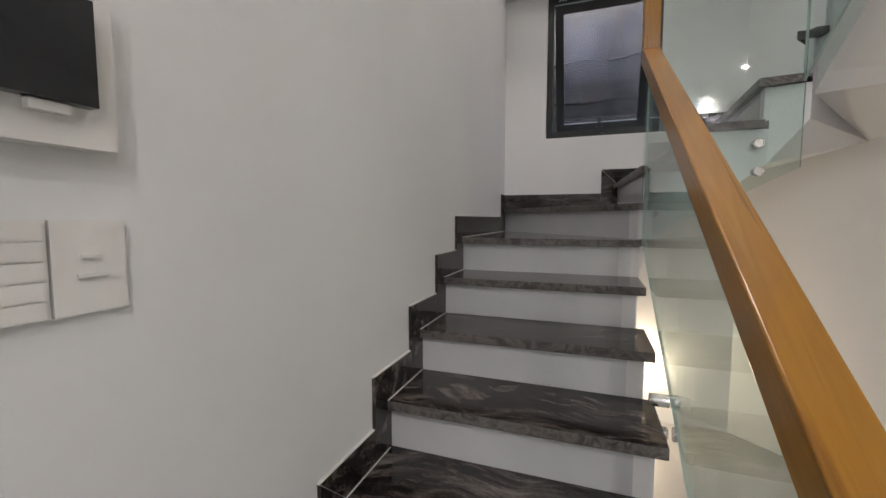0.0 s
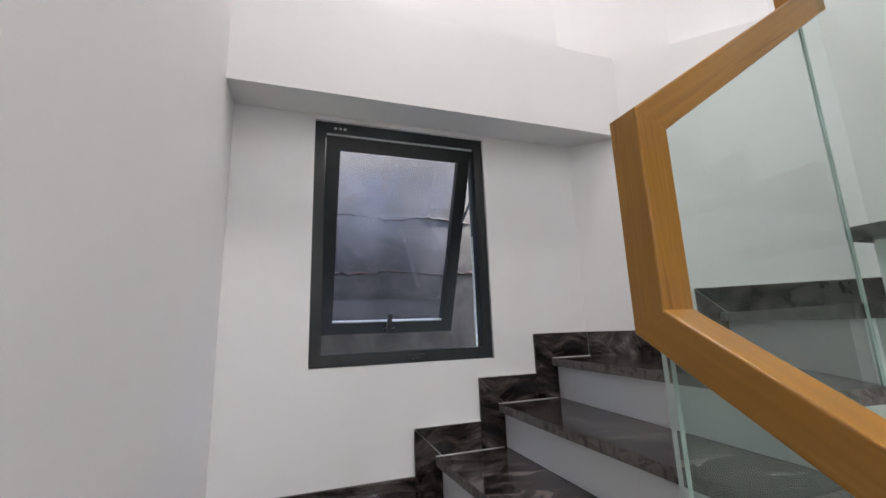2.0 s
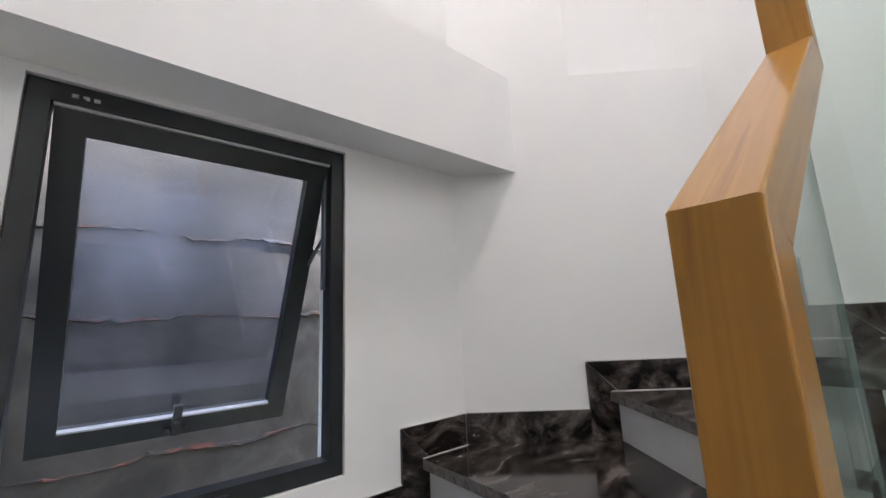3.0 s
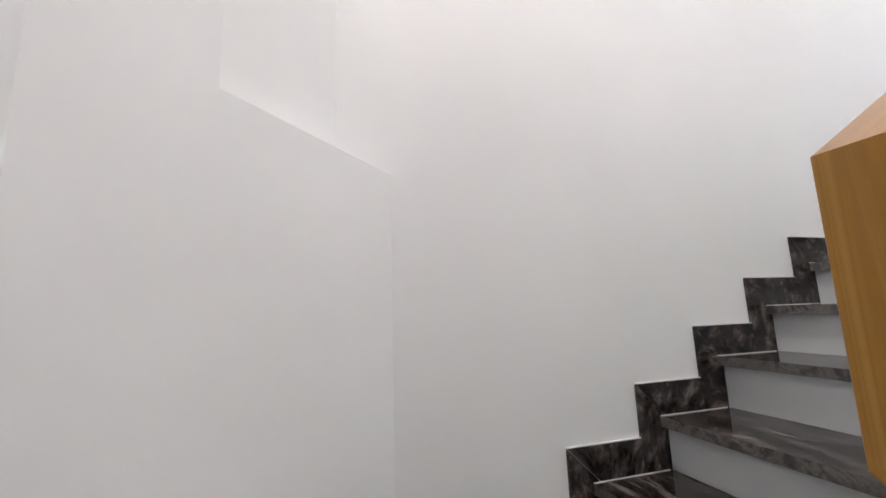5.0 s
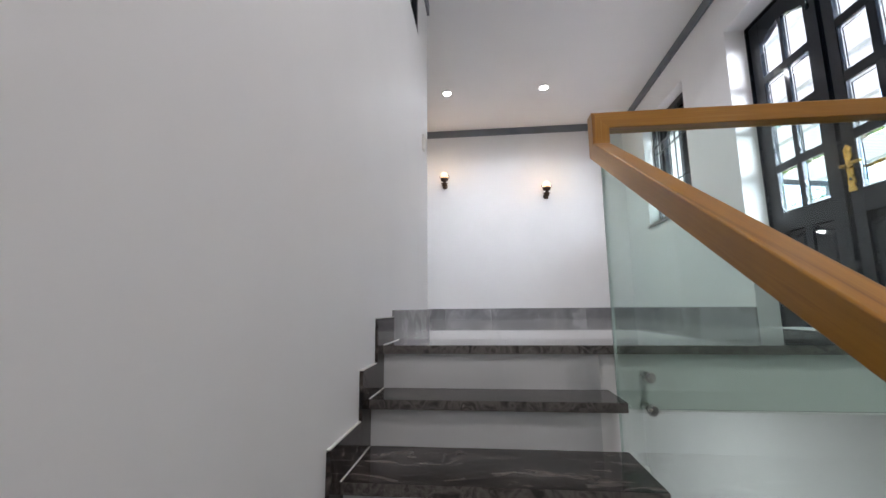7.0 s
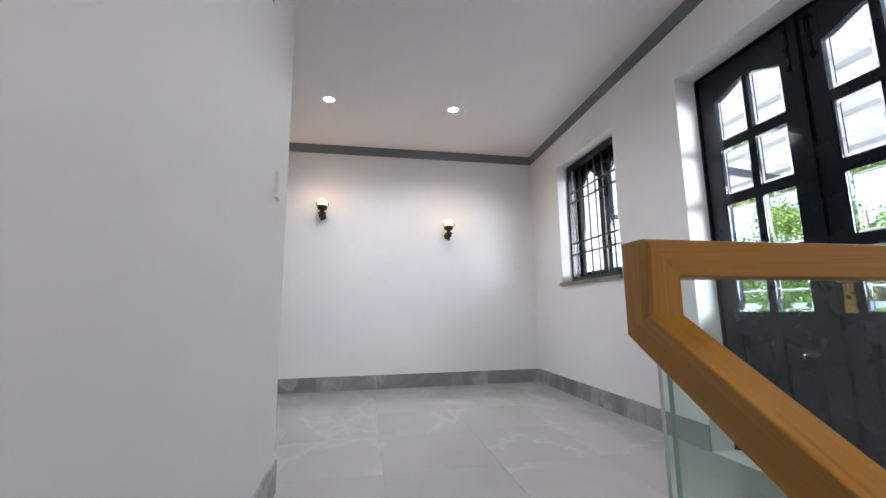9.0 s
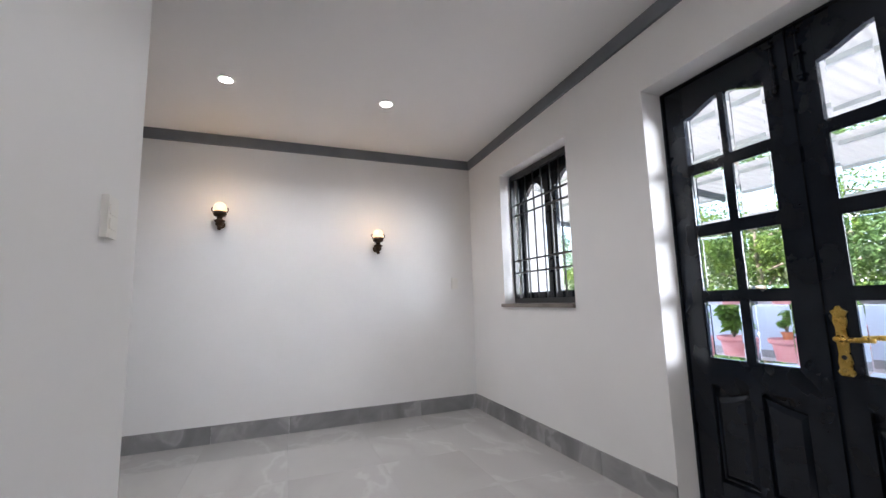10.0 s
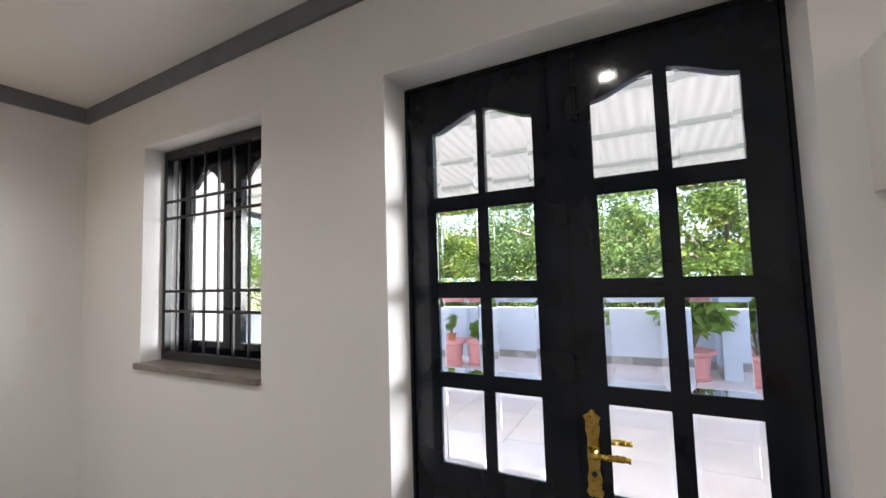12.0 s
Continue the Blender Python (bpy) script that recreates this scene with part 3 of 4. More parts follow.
def glass_panel(poly, plane, at, thick=0.010):
    """A glass sheet standing in a plane x or y = at, with polished green edges."""
    put = (lambda u, v, w: (at + w, u, v)) if plane == "x" else (lambda u, v, w: (u, at + w, v))
    pane = part("glass_panel", loft(bmesh.new(), [put(u, v, 0) for u, v in poly], [put(u, v, thick) for u, v in poly]), RAIL_GLASS, rail)
    pane.visible_shadow = False
    bm = bmesh.new()
    mid = Vector((sum(p[0] for p in poly) / len(poly), sum(p[1] for p in poly) / len(poly)))
    for k in range(len(poly)):
        p, q = Vector(poly[k]), Vector(poly[(k + 1) % len(poly)])
        n = Vector(((q - p).y, -(q - p).x)).normalized()
        if n.dot((p + q) / 2 - mid) < 0:
            n = -n
        a, b2 = p + n * 0.0004, q + n * 0.0004
        bm.faces.new([bm.verts.new(put(*v, w)) for v, w in ((a, 0), (b2, 0), (b2, thick), (a, thick))])
    part("polished_edge", bm, GLASS_EDGE, pane, "polished green glass edge")


glass_panel([(-0.70, 0.02), (1.876, 1.38), (1.876, 2.235), (-0.70, 0.64)], "x", RX1 - 0.006)
glass_panel([(0.882, 1.40), (1.4775, 1.718), (1.4775, 3.0), (0.928, 2.62), (0.928, 2.25), (0.882, 2.25)], "y", RY - 0.006)
glass_panel([(1.8775, 2.07), (0.03, 3.22), (0.03, 4.455), (1.83, 3.345), (1.84, 3.03), (1.8775, 3.0)], "x", RX2 - 0.006)
glass_panel([(0.004, 3.44), (1.47, 3.44), (1.47, 4.57), (0.004, 4.57)], "y", 0.0)


def standoff(p, axis, reach):
    """A steel disc fixing: cap on the glass and stub to the stair."""
    sign = 1 if reach > 0 else -1
    bm = bmesh.new()
    lathe(bm, [(0.0, -0.022 * sign), (0.018, -0.022 * sign), (0.021, -0.018 * sign), (0.021, -0.007 * sign), (0.013, -0.006 * sign)], p, 20, axis)
    lathe(bm, [(0.019, 0.007 * sign), (0.019, reach)], p, 20, axis)
    return part("standoff", bm, STEEL, rail, "brushed steel standoff", smooth=False)


for x, z in ((0.945, 1.635), (0.945, 1.512), (1.325, 1.825), (1.33, 1.703)):
    standoff((x, 1.888, z), "y", 0.04)
for y, z in ((0.2, 0.50), (0.2, 0.40), (1.09, 0.95), (1.09, 0.85)):
    standoff((RX1, y, z), "x", -0.06)
for y, z in ((1.05, 2.78), (1.05, 2.68), (0.22, 3.29), (0.22, 3.19)):
    standoff((RX2, y, z), "x", 0.05)
for x in (0.12, 1.348):
    for z in (3.558, 3.437):
        standoff((x, 0.006, z), "y", -0.05)

# ---- floor tiles and skirting tiles of the upper room ----
floor = thing("floor", (1.2, -2.0, FLOOR - 0.012), "polished grey marble-look floor tiles", kind="structure")
xs = [0.0, 0.66, 1.26, 1.895, 2.53, 3.165, 3.8, FAR_EAST]
ys = [SOUTH, -3.43, -2.83, -2.20, -1.57, -0.94, -0.362]
for i in range(len(xs) - 1):
    for j in range(len(ys) - 1):
        part("tile", boxed((xs[i] + 0.0007, xs[i + 1] - 0.0007, ys[j] + 0.0007, ys[j + 1] - 0.0007, FLOOR - 0.0115, FLOOR - 0.0005)), TILE, floor)
part("tile", boxed((EAST + 0.21, FAR_EAST, -0.36, -0.2, FLOOR - 0.0115, FLOOR - 0.0005)), TILE, floor)
structure("grout_bed", boxed((0.0, FAR_EAST, SOUTH, -0.045, FLOOR - 0.0118, FLOOR - 0.002)), SKIRT, "grey grout between the floor tiles")

base = thing("baseboard", (1.2, SOUTH + 0.01, FLOOR), "grey marble-look skirting tiles along the walls", kind="structure")
SK = 0.145
for a, b in ((0.013, 0.63), (0.63, 1.255), (1.255, 1.88), (1.88, 2.5), (2.5, 3.12), (3.12, 3.75), (3.75, FAR_EAST)):
    part("skirting_tile", boxed((a + 0.001, b - 0.001, SOUTH, SOUTH + 0.012, FLOOR, FLOOR + SK), soft=0.0015), SKIRT, base)
for a, b in ((SOUTH, -3.27), (-3.27, -2.65), (-2.65, -2.03), (-2.03, DOOR[0]), (DOOR[1], 0.0)):
    part("skirting_tile", boxed((0.0, 0.012, a + 0.001, b - 0.001, FLOOR, FLOOR + SK), soft=0.0015), SKIRT, base)
for a, b in ((-0.82, -0.222), (EAST_END, -0.82)):
    part("skirting_tile", boxed((EAST - 0.012, EAST, a + 0.001, b - 0.001, FLOOR, FLOOR + SK), soft=0.0015), SKIRT, base)
part("skirting_tile", boxed((EAST - 0.012, 2.63, EAST_END - 0.012, EAST_END, FLOOR, FLOOR + SK), soft=0.0015), SKIRT, base)

# ---- balcony door ----
DX = -0.165                        # room-side face of the leaves
ROWS = [(4.475, 4.78), (4.825, 5.13), (5.18, 5.478), (5.53, None)]


def ogee(y, y0, y1, low, high):
    """Height of the curved head of the top panes across a leaf."""
    f = min(1.0, max(0.0, (y - y0) / (y1 - y0)))
    s = 1 - abs(2 * f - 1)
    return low + (high - low) * (3 * s * s - 2 * s * s * s) ** 0.85


def door_leaf(name, y0, y1, cols, parent):
    """A panelled leaf: stiles, rails, glazing bars, curved head, raised lower panels and bevelled panes."""
    leaf = part(name, boxed((DX - 0.042, DX, y0, cols[0][0], FLOOR + 0.006, 6.0), (DX - 0.042, DX, cols[1][1], y1, FLOOR + 0.006, 6.0), soft=0.006), DOOR_PAINT, parent)
    ya, yb = cols[0][0], cols[1][1]
    rails = [(FLOOR + 0.006, 3.86), (4.345, ROWS[0][0])] + [(ROWS[k][1], ROWS[k + 1][0]) for k in range(3)]
    for z0, z1 in rails:
        part("door_rail", boxed((DX - 0.040, DX - 0.001, ya - 0.001, yb + 0.001, z0, z1), soft=0.003), DOOR_PAINT, leaf)
    part("glazing_bar", boxed((DX - 0.038, DX - 0.002, cols[0][1], cols[1][0], ROWS[0][0], 5.87), soft=0.004), DOOR_PAINT, leaf)
    part("muntin", boxed((DX - 0.038, DX - 0.002, cols[0][1] - 0.012, cols[1][0] + 0.012, 3.86, 4.345), soft=0.003), DOOR_PAINT, leaf)
    n = 28
    lows = [(y, ogee(y, ya, yb, 5.80, 5.865)) for y in (ya + (yb - ya) * k / n for k in range(n + 1))]
    bm = loft(bmesh.new(), [(DX - 0.040, y, z) for y, z in [*lows, (yb, 6.0), (ya, 6.0)]], [(DX - 0.001, y, z) for y, z in [*lows, (yb, 6.0), (ya, 6.0)]])
    part("door_head", bm, DOOR_PAINT, leaf)
    for c0, c1 in cols:
        for z0, z1 in ROWS:
            top = z1 or 5.87
            # bead round the pane, then the bevelled pane
            e = 0.007
            if z1:
                part("bead", boxed((DX - 0.012, DX - 0.003, c0, c0 + e, z0, top), (DX - 0.012, DX - 0.003, c1 - e, c1, z0, top),
                                   (DX - 0.012, DX - 0.003, c0 + e, c1 - e, z0, z0 + e), (DX - 0.012, DX - 0.003, c0 + e, c1 - e, top - e, top)), DOOR_PAINT, leaf)
            m = 0.023
            outer = [(c0, z0), (c1, z0), (c1, top), (c0, top)]
            inner = [(c0 + m, z0 + m), (c1 - m, z0 + m), (c1 - m, top - m), (c0 + m, top - m)]
            bm = bmesh.new()
            rings = [[bm.verts.new((x, y, z)) for y, z in loop] for x, loop in ((DX - 0.024, inner), (DX - 0.024, outer), (DX - 0.021, outer), (DX - 0.015, inner))]
            bm.faces.new(rings[0][::-1]), bm.faces.new(rings[3])
            for a, b in zip(rings, rings[1:]):
                for k in range(4):
                    bm.faces.new((a[k], a[(k + 1) % 4], b[(k + 1) % 4], b[k]))
            pane = part("pane", bm, BEVEL_GLASS, leaf, "clear bevelled glass pane")
            pane.data.materials.append(CLEAR)
            for face in pane.data.polygons[:2]:
                face.material_index = 1
            pane.visible_shadow = False
        part("lower_panel", boxed((DX - 0.038, DX - 0.028, c0 - 0.014, c1 + 0.014, 3.85, 4.355)), DOOR_PAINT, leaf)
        # raised lower panel, its top edge slightly swept
        w0, w1 = c0 + 0.006, c1 - 0.018 if c0 == cols[0][0] else c1 - 0.006
        tl, tr = (4.285, 4.33) if c0 == cols[0][0] else (4.33, 4.285)
        shape = [(w0, 3.875), (w1, 3.875), (w1, tr), ((w0 + w1) / 2, (tl + tr) / 2 - 0.006), (w0, tl)]
        mid = ((w0 + w1) / 2, 4.08)
        bm = bmesh.new()
        rings = []
        for x, k in ((DX - 0.030, 1.0), (DX - 0.014, 1.0), (DX - 0.020, 0.93), (DX - 0.008, 0.72), (DX - 0.007, 0.70)):
            rings.append([bm.verts.new((x, mid[0] + (y - mid[0]) * k, mid[1] + (z - mid[1]) * (0.5 + k / 2))) for y, z in shape])
        bm.faces.new(rings[0][::-1]), bm.faces.new(rings[-1])
        for a, b in zip(rings, rings[1:]):
            for k in range(5):
                bm.faces.new((a[k], a[(k + 1) % 5], b[(k + 1) % 5], b[k]))
        part("raised_panel", bm, DOOR_PAINT, leaf)
    return leaf


door = thing("door_1", (DX, -0.845, FLOOR), "closed glossy blue-black double balcony door with bevelled glass panes", "door", kind="structure")
part("door_frame", boxed((-0.24, DX + 0.012, DOOR[0], DOOR[0] + 0.012, FLOOR, 6.012), (-0.24, DX + 0.012, DOOR[1] - 0.012, DOOR[1], FLOOR, 6.012),
                         (-0.24, DX + 0.012, DOOR[0] + 0.012, DOOR[1] - 0.012, 6.001, 6.013), soft=0.002), DOOR_PAINT, door)
left = door_leaf("door_leaf", -1.471, -0.85, ((-1.36, -1.165), (-1.135, -0.945)), door)
right = door_leaf("door_leaf", -0.846, -0.214, ((-0.74, -0.545), (-0.505, -0.315)), door)
part("astragal", boxed((DX + 0.001, DX + 0.016, -0.872, -0.832, FLOOR + 0.01, 5.995), soft=0.006), DOOR_PAINT, left)


def flush_bolt(y, z0):
    bm = bmesh.new()
    rod(bm, (DX + 0.014, y, z0), (DX + 0.014, y, 5.985), 0.006)
    for z in (z0 + 0.02, z0 + 0.12, z0 + 0.22):
        box(bm, DX, DX + 0.024, y - 0.013, y + 0.013, z, z + 0.012)
    lathe(bm, [(0.0, 0.0), (0.009, 0.004), (0.009, 0.02), (0.0, 0.024)], (DX + 0.016, y, z0 - 0.004), 12)
    return bm


part("bolt", flush_bolt(-0.893, 5.725), DOOR_PAINT, left, "dark painted surface bolt")
part("bolt", flush_bolt(-0.79, 5.735), DOOR_PAINT, right, "dark painted surface bolt")
# ornate brass lever set
prof = [(0.018, 4.474), (0.028, 4.49), (0.020, 4.505), (0.023, 4.53), (0.017, 4.56), (0.020, 4.61), (0.017, 4.66), (0.023, 4.69), (0.020, 4.715), (0.028, 4.73), (0.012, 4.74), (0.006, 4.752)]
ring2 = [(-0.788 - w, z) for w, z in prof] + [(-0.788 + w, z) for w, z in prof[::-1]]
bm = loft(bmesh.new(), [(DX, y, z) for y, z in ring2], [(DX + 0.008, y, z) for y, z in ring2])
plate = part("handle_plate", bm, BRASS, right, "ornate brass handle plate")
bm = bmesh.new()
lathe(bm, [(0.0, 0.0), (0.016, 0.0), (0.015, 0.012), (0.010, 0.016), (0.010, 0.045), (0.0, 0.05)], (DX + 0.008, -0.788, 4.622), 16, "x")
for k in range(6):
    y0, y1 = -0.795 + 0.02 * k, -0.775 + 0.02 * k
    r = (0.010, 0.009, 0.009, 0.010, 0.011, 0.009)[k]
    rod(bm, (DX + 0.046, y0, 4.622 - 0.002 * math.sin(k)), (DX + 0.046, y1 + 0.002, 4.622 - 0.002 * math.sin(k + 1)), r, 12)
part("lever", bm, BRASS, plate, "curved brass lever", smooth=True)
bm = bmesh.new()
lathe(bm, [(0.0, -0.05), (0.010, -0.045), (0.010, -0.016), (0.016, -0.008), (0.016, 0.0)], (DX - 0.042, -0.788, 4.622), 16, "x")
for k in range(6):
    rod(bm, (DX - 0.086, -0.795 + 0.02 * k, 4.622 - 0.002 * math.sin(k)), (DX - 0.086, -0.773 + 0.02 * k, 4.622 - 0.002 * math.sin(k + 1)), (0.010, 0.009, 0.009, 0.010, 0.011, 0.009)[k], 12)
part("outer_lever", bm, BRASS, right, "brass lever on the terrace side", smooth=True)
bm = lathe(bmesh.new(), [(0.0, 0.0), (0.009, 0.0), (0.009, 0.004), (0.0, 0.004)], (DX + 0.008, -0.788, 4.548), 14, "x")
part("keyhole", bm, BLACK, plate, "dark keyhole")

# ---- barred window of the upper room ----
win = thing("window_1", (-0.13, -2.69, WIN[2]), "dark framed casement window behind a black iron grille", "window", kind="structure")
GX = -0.125
f = 0.036
part("grille_frame", boxed((GX - 0.02, GX + 0.015, WIN[0] + 0.004, WIN[0] + f, 4.775, 6.015), (GX - 0.02, GX + 0.015, WIN[1] - f, WIN[1] - 0.004, 4.775, 6.015),
                           (GX - 0.02, GX + 0.015, WIN[0] + f, WIN[1] - f, 5.965, 6.015), (GX - 0.02, GX + 0.015, WIN[0] + f, WIN[1] - f, 4.775, 4.82), soft=0.003), ALU, win)
for k in range(7):
    y = -3.06 + 0.125 * k
    part("bar", boxed((GX - 0.006, GX + 0.006, y - 0.005, y + 0.005, 4.82, 5.965)), ALU, win)
for z in (5.056, 5.17, 5.604, 5.706):
    part("cross_bar", boxed((GX + 0.0065, GX + 0.0145, WIN[0] + f, WIN[1] - f, z - 0.008, z + 0.008)), ALU, win)
CX = -0.215
part("window_frame", boxed((CX - 0.04, CX + 0.02, WIN[0] + 0.002, WIN[0] + 0.03, 4.772, 6.018), (CX - 0.04, CX + 0.02, WIN[1] - 0.03, WIN[1] - 0.002, 4.772, 6.018),
                           (CX - 0.04, CX + 0.02, WIN[0] + 0.03, WIN[1] - 0.03, 5.985, 6.018), (CX - 0.04, CX + 0.02, WIN[0] + 0.03, WIN[1] - 0.03, 4.772, 4.80)), DOOR_PAINT, win)
for y0, y1 in ((-3.158, -2.70), (-2.68, -2.222)):
    s = 0.066
    casement = part("casement", boxed((CX - 0.03, CX + 0.006, y0, y0 + s, 4.802, 5.983), (CX - 0.03, CX + 0.006, y1 - s, y1, 4.802, 5.983),
                                      (CX - 0.03, CX + 0.006, y0 + s, y1 - s, 4.802, 4.875), soft=0.003), DOOR_PAINT, win)
    n = 24
    curve = []
    for k in range(n + 1):
        u = k / n
        s2 = 1 - abs(2 * u - 1)
        lift = 0.025 if s2 < 0.16 else 0.025 + 0.095 * math.sin(math.pi / 2 * (s2 - 0.16) / 0.84)
        curve.append((y0 + s + (y1 - y0 - 2 * s) * u, 5.77 + lift))
    loop = [*curve, (y1 - s, 5.983), (y0 + s, 5.983)]
    part("casement_head", loft(bmesh.new(), [(CX - 0.029, y, z) for y, z in loop], [(CX + 0.005, y, z) for y, z in loop]), DOOR_PAINT, casement)
    pane = part("pane", boxed((CX - 0.016, CX - 0.011, y0 + s - 0.004, y1 - s + 0.004, 4.87, 5.90)), CLEAR, casement, "clear window pane")
    pane.visible_shadow = False
part("window_sill", boxed((-0.2, 0.022, WIN[0] - 0.03, WIN[1], 4.742, 4.7735), soft=0.003), SILL, win, "brown stone sill")

# ---- stair window, top-hung and pushed open ----
awn = thing("window_2", (0.7, NORTH, NWIN[2]), "dark aluminium awning window pushed open at the bottom", "window", kind="structure")
x0, x1, z0, z1 = NWIN
part("window_frame", boxed((x0 + 0.002, x0 + 0.045, 3.012, 3.07, z0 + 0.002, z1 - 0.002), (x1 - 0.045, x1 - 0.002, 3.012, 3.07, z0 + 0.002, z1 - 0.002),
                           (x0 + 0.045, x1 - 0.045, 3.012, 3.07, z1 - 0.05, z1 - 0.002), (x0 + 0.045, x1 - 0.045, 3.012, 3.07, z0 + 0.002, z0 + 0.05), soft=0.002), ALU, awn)
hinge = pose(0.7065, 3.05, z1 - 0.046, 24, 0, 0)
w, h2, s = 0.342, 0.945, 0.061
sash = part("sash", boxed((-w, -w + s, -0.02, 0.022, -h2, 0), (w - s, w, -0.02, 0.022, -h2, 0), (-w + s, w - s, -0.02, 0.022, -s, 0), (-w + s, w - s, -0.02, 0.022, -h2, -h2 + s), soft=0.003), ALU, awn, m=hinge)
pane = part("pane", boxed((-w + s - 0.005, w - s + 0.005, 0.004, 0.010, -h2 + s - 0.005, -s + 0.005)), HAZY, sash, "hazy dew-marked window pane, sky brightness painted at its top", m=hinge)
pane.visible_shadow = False
part("gasket", boxed((-w + s, w - s, -0.0215, -0.005, -h2 + s + 0.001, -h2 + s + 0.007)), GASKET, sash, "thin pale glazing gasket", m=hinge)
# pale strip in place of the daylight showing in the hinge gap
part("hinge_gap_light", boxed((x0 + 0.05, x1 - 0.05, 3.016, 3.024, z1 - 0.058, z1 - 0.051)), GASKET, awn, "thin pale strip standing in for daylight above the sash")
bm = boxed((-0.012, 0.012, -0.034, -0.02, -h2 + 0.006, -h2 + 0.11), (-0.03, 0.03, -0.03, -0.02, -h2 + 0.008, -h2 + 0.03), soft=0.004)
part("window_handle", bm, BLACK, sash, "black window handle", m=hinge)
part("latch_keep", boxed((0.70, 0.78, 2.998, 3.014, z0 + 0.018, z0 + 0.034), (0.725, 0.755, 2.988, 3.0, z0 + 0.012, z0 + 0.022), soft=0.003), BLACK, awn, "black latch keep")
bm = bmesh.new()
rod(bm, (x1 - 0.05, 3.06, 2.86), (x1 - 0.057, 3.17, 2.78), 0.006)
box(bm, x1 - 0.055, x1 - 0.046, 3.05, 3.07, 2.68, 3.08)
part("stay_arm", bm, GALV, awn, "grey steel friction stay")
# steel clips that stand in for bright spots of sky through the gap
for n in range(1, 4):
    part("sky_gap_clip", boxed((x0 + 0.06 + 0.02 * n, x0 + 0.072 + 0.02 * n, 3.006, 3.012, z1 - 0.034, z1 - 0.026)), STEEL, awn)

# small high window in the east wall
hi = thing("window_3", (EAST + 0.04, -0.7, HIGH[2]), "small dark framed high window", "window", kind="structure")
part("window_frame", boxed((EAST + 0.005, EAST + 0.05, HIGH[0] + 0.001, HIGH[0] + 0.045, HIGH[2] + 0.001, HIGH[3] - 0.001), (EAST + 0.005, EAST + 0.05, HIGH[1] - 0.045, HIGH[1] - 0.001, HIGH[2] + 0.001, HIGH[3] - 0.001),
                           (EAST + 0.005, EAST + 0.05, HIGH[0] + 0.045, HIGH[1] - 0.045, HIGH[2] + 0.001, HIGH[2] + 0.045), (EAST + 0.005, EAST + 0.05, HIGH[0] + 0.045, HIGH[1] - 0.045, HIGH[3] - 0.045, HIGH[3] - 0.001)), ALU, hi)
p = part("pane", boxed((EAST + 0.025, EAST + 0.03, HIGH[0] + 0.04, HIGH[1] - 0.04, HIGH[2] + 0.04, HIGH[3] - 0.04)), CLEAR, hi, "clear pane")
p.visible_shadow = False

# ---- lamps ----
def downlight(x, y, z, label):
    lampo = thing("ceiling_light", (x, y, z), label, "downlight", "recessed downlights", kind="")
    bm = lathe(bmesh.new(), [(0.043, 0.0), (0.058, -0.001), (0.060, -0.004), (0.056, -0.008), (0.044, -0.009), (0.042, -0.004)], (x, y, z), 28)
    part("trim_ring", bm, PLASTIC, lampo, smooth=True)
    part("diffuser", lathe(bmesh.new(), [(0.0, -0.0015), (0.042, -0.0015), (0.042, -0.005), (0.0, -0.006)], (x, y, z), 28), BULB, lampo, "glowing white disc")
    return lampo


for x, y in DOWNLIGHTS:
    downlight(x, y, ceiling_at(y), "round lit downlight set in the white ceiling")
# added panel, out of view and made broad to soften the stairwell's shadows
x, y = STAIR_LIGHT
panel = thing("ceiling_light", (x, y, ceiling_at(y)), "large round panel light added unseen on the stairwell ceiling", "ceiling light")
part("trim_ring", lathe(bmesh.new(), [(0.25, 0.004), (0.28, 0.0), (0.285, -0.012), (0.27, -0.022), (0.255, -0.022), (0.25, -0.01)], (x, y, ceiling_at(y)), 36), PLASTIC, panel, smooth=True)
part("diffuser", lathe(bmesh.new(), [(0.0, -0.004), (0.25, -0.004), (0.25, -0.018), (0.0, -0.020)], (x, y, ceiling_at(y)), 36), PLASTIC, panel, "white round diffuser")
for x, y in LOWER_DOWNLIGHTS:
    downlight(x, y, 3.42, "round lit downlight below the upper floor slab")


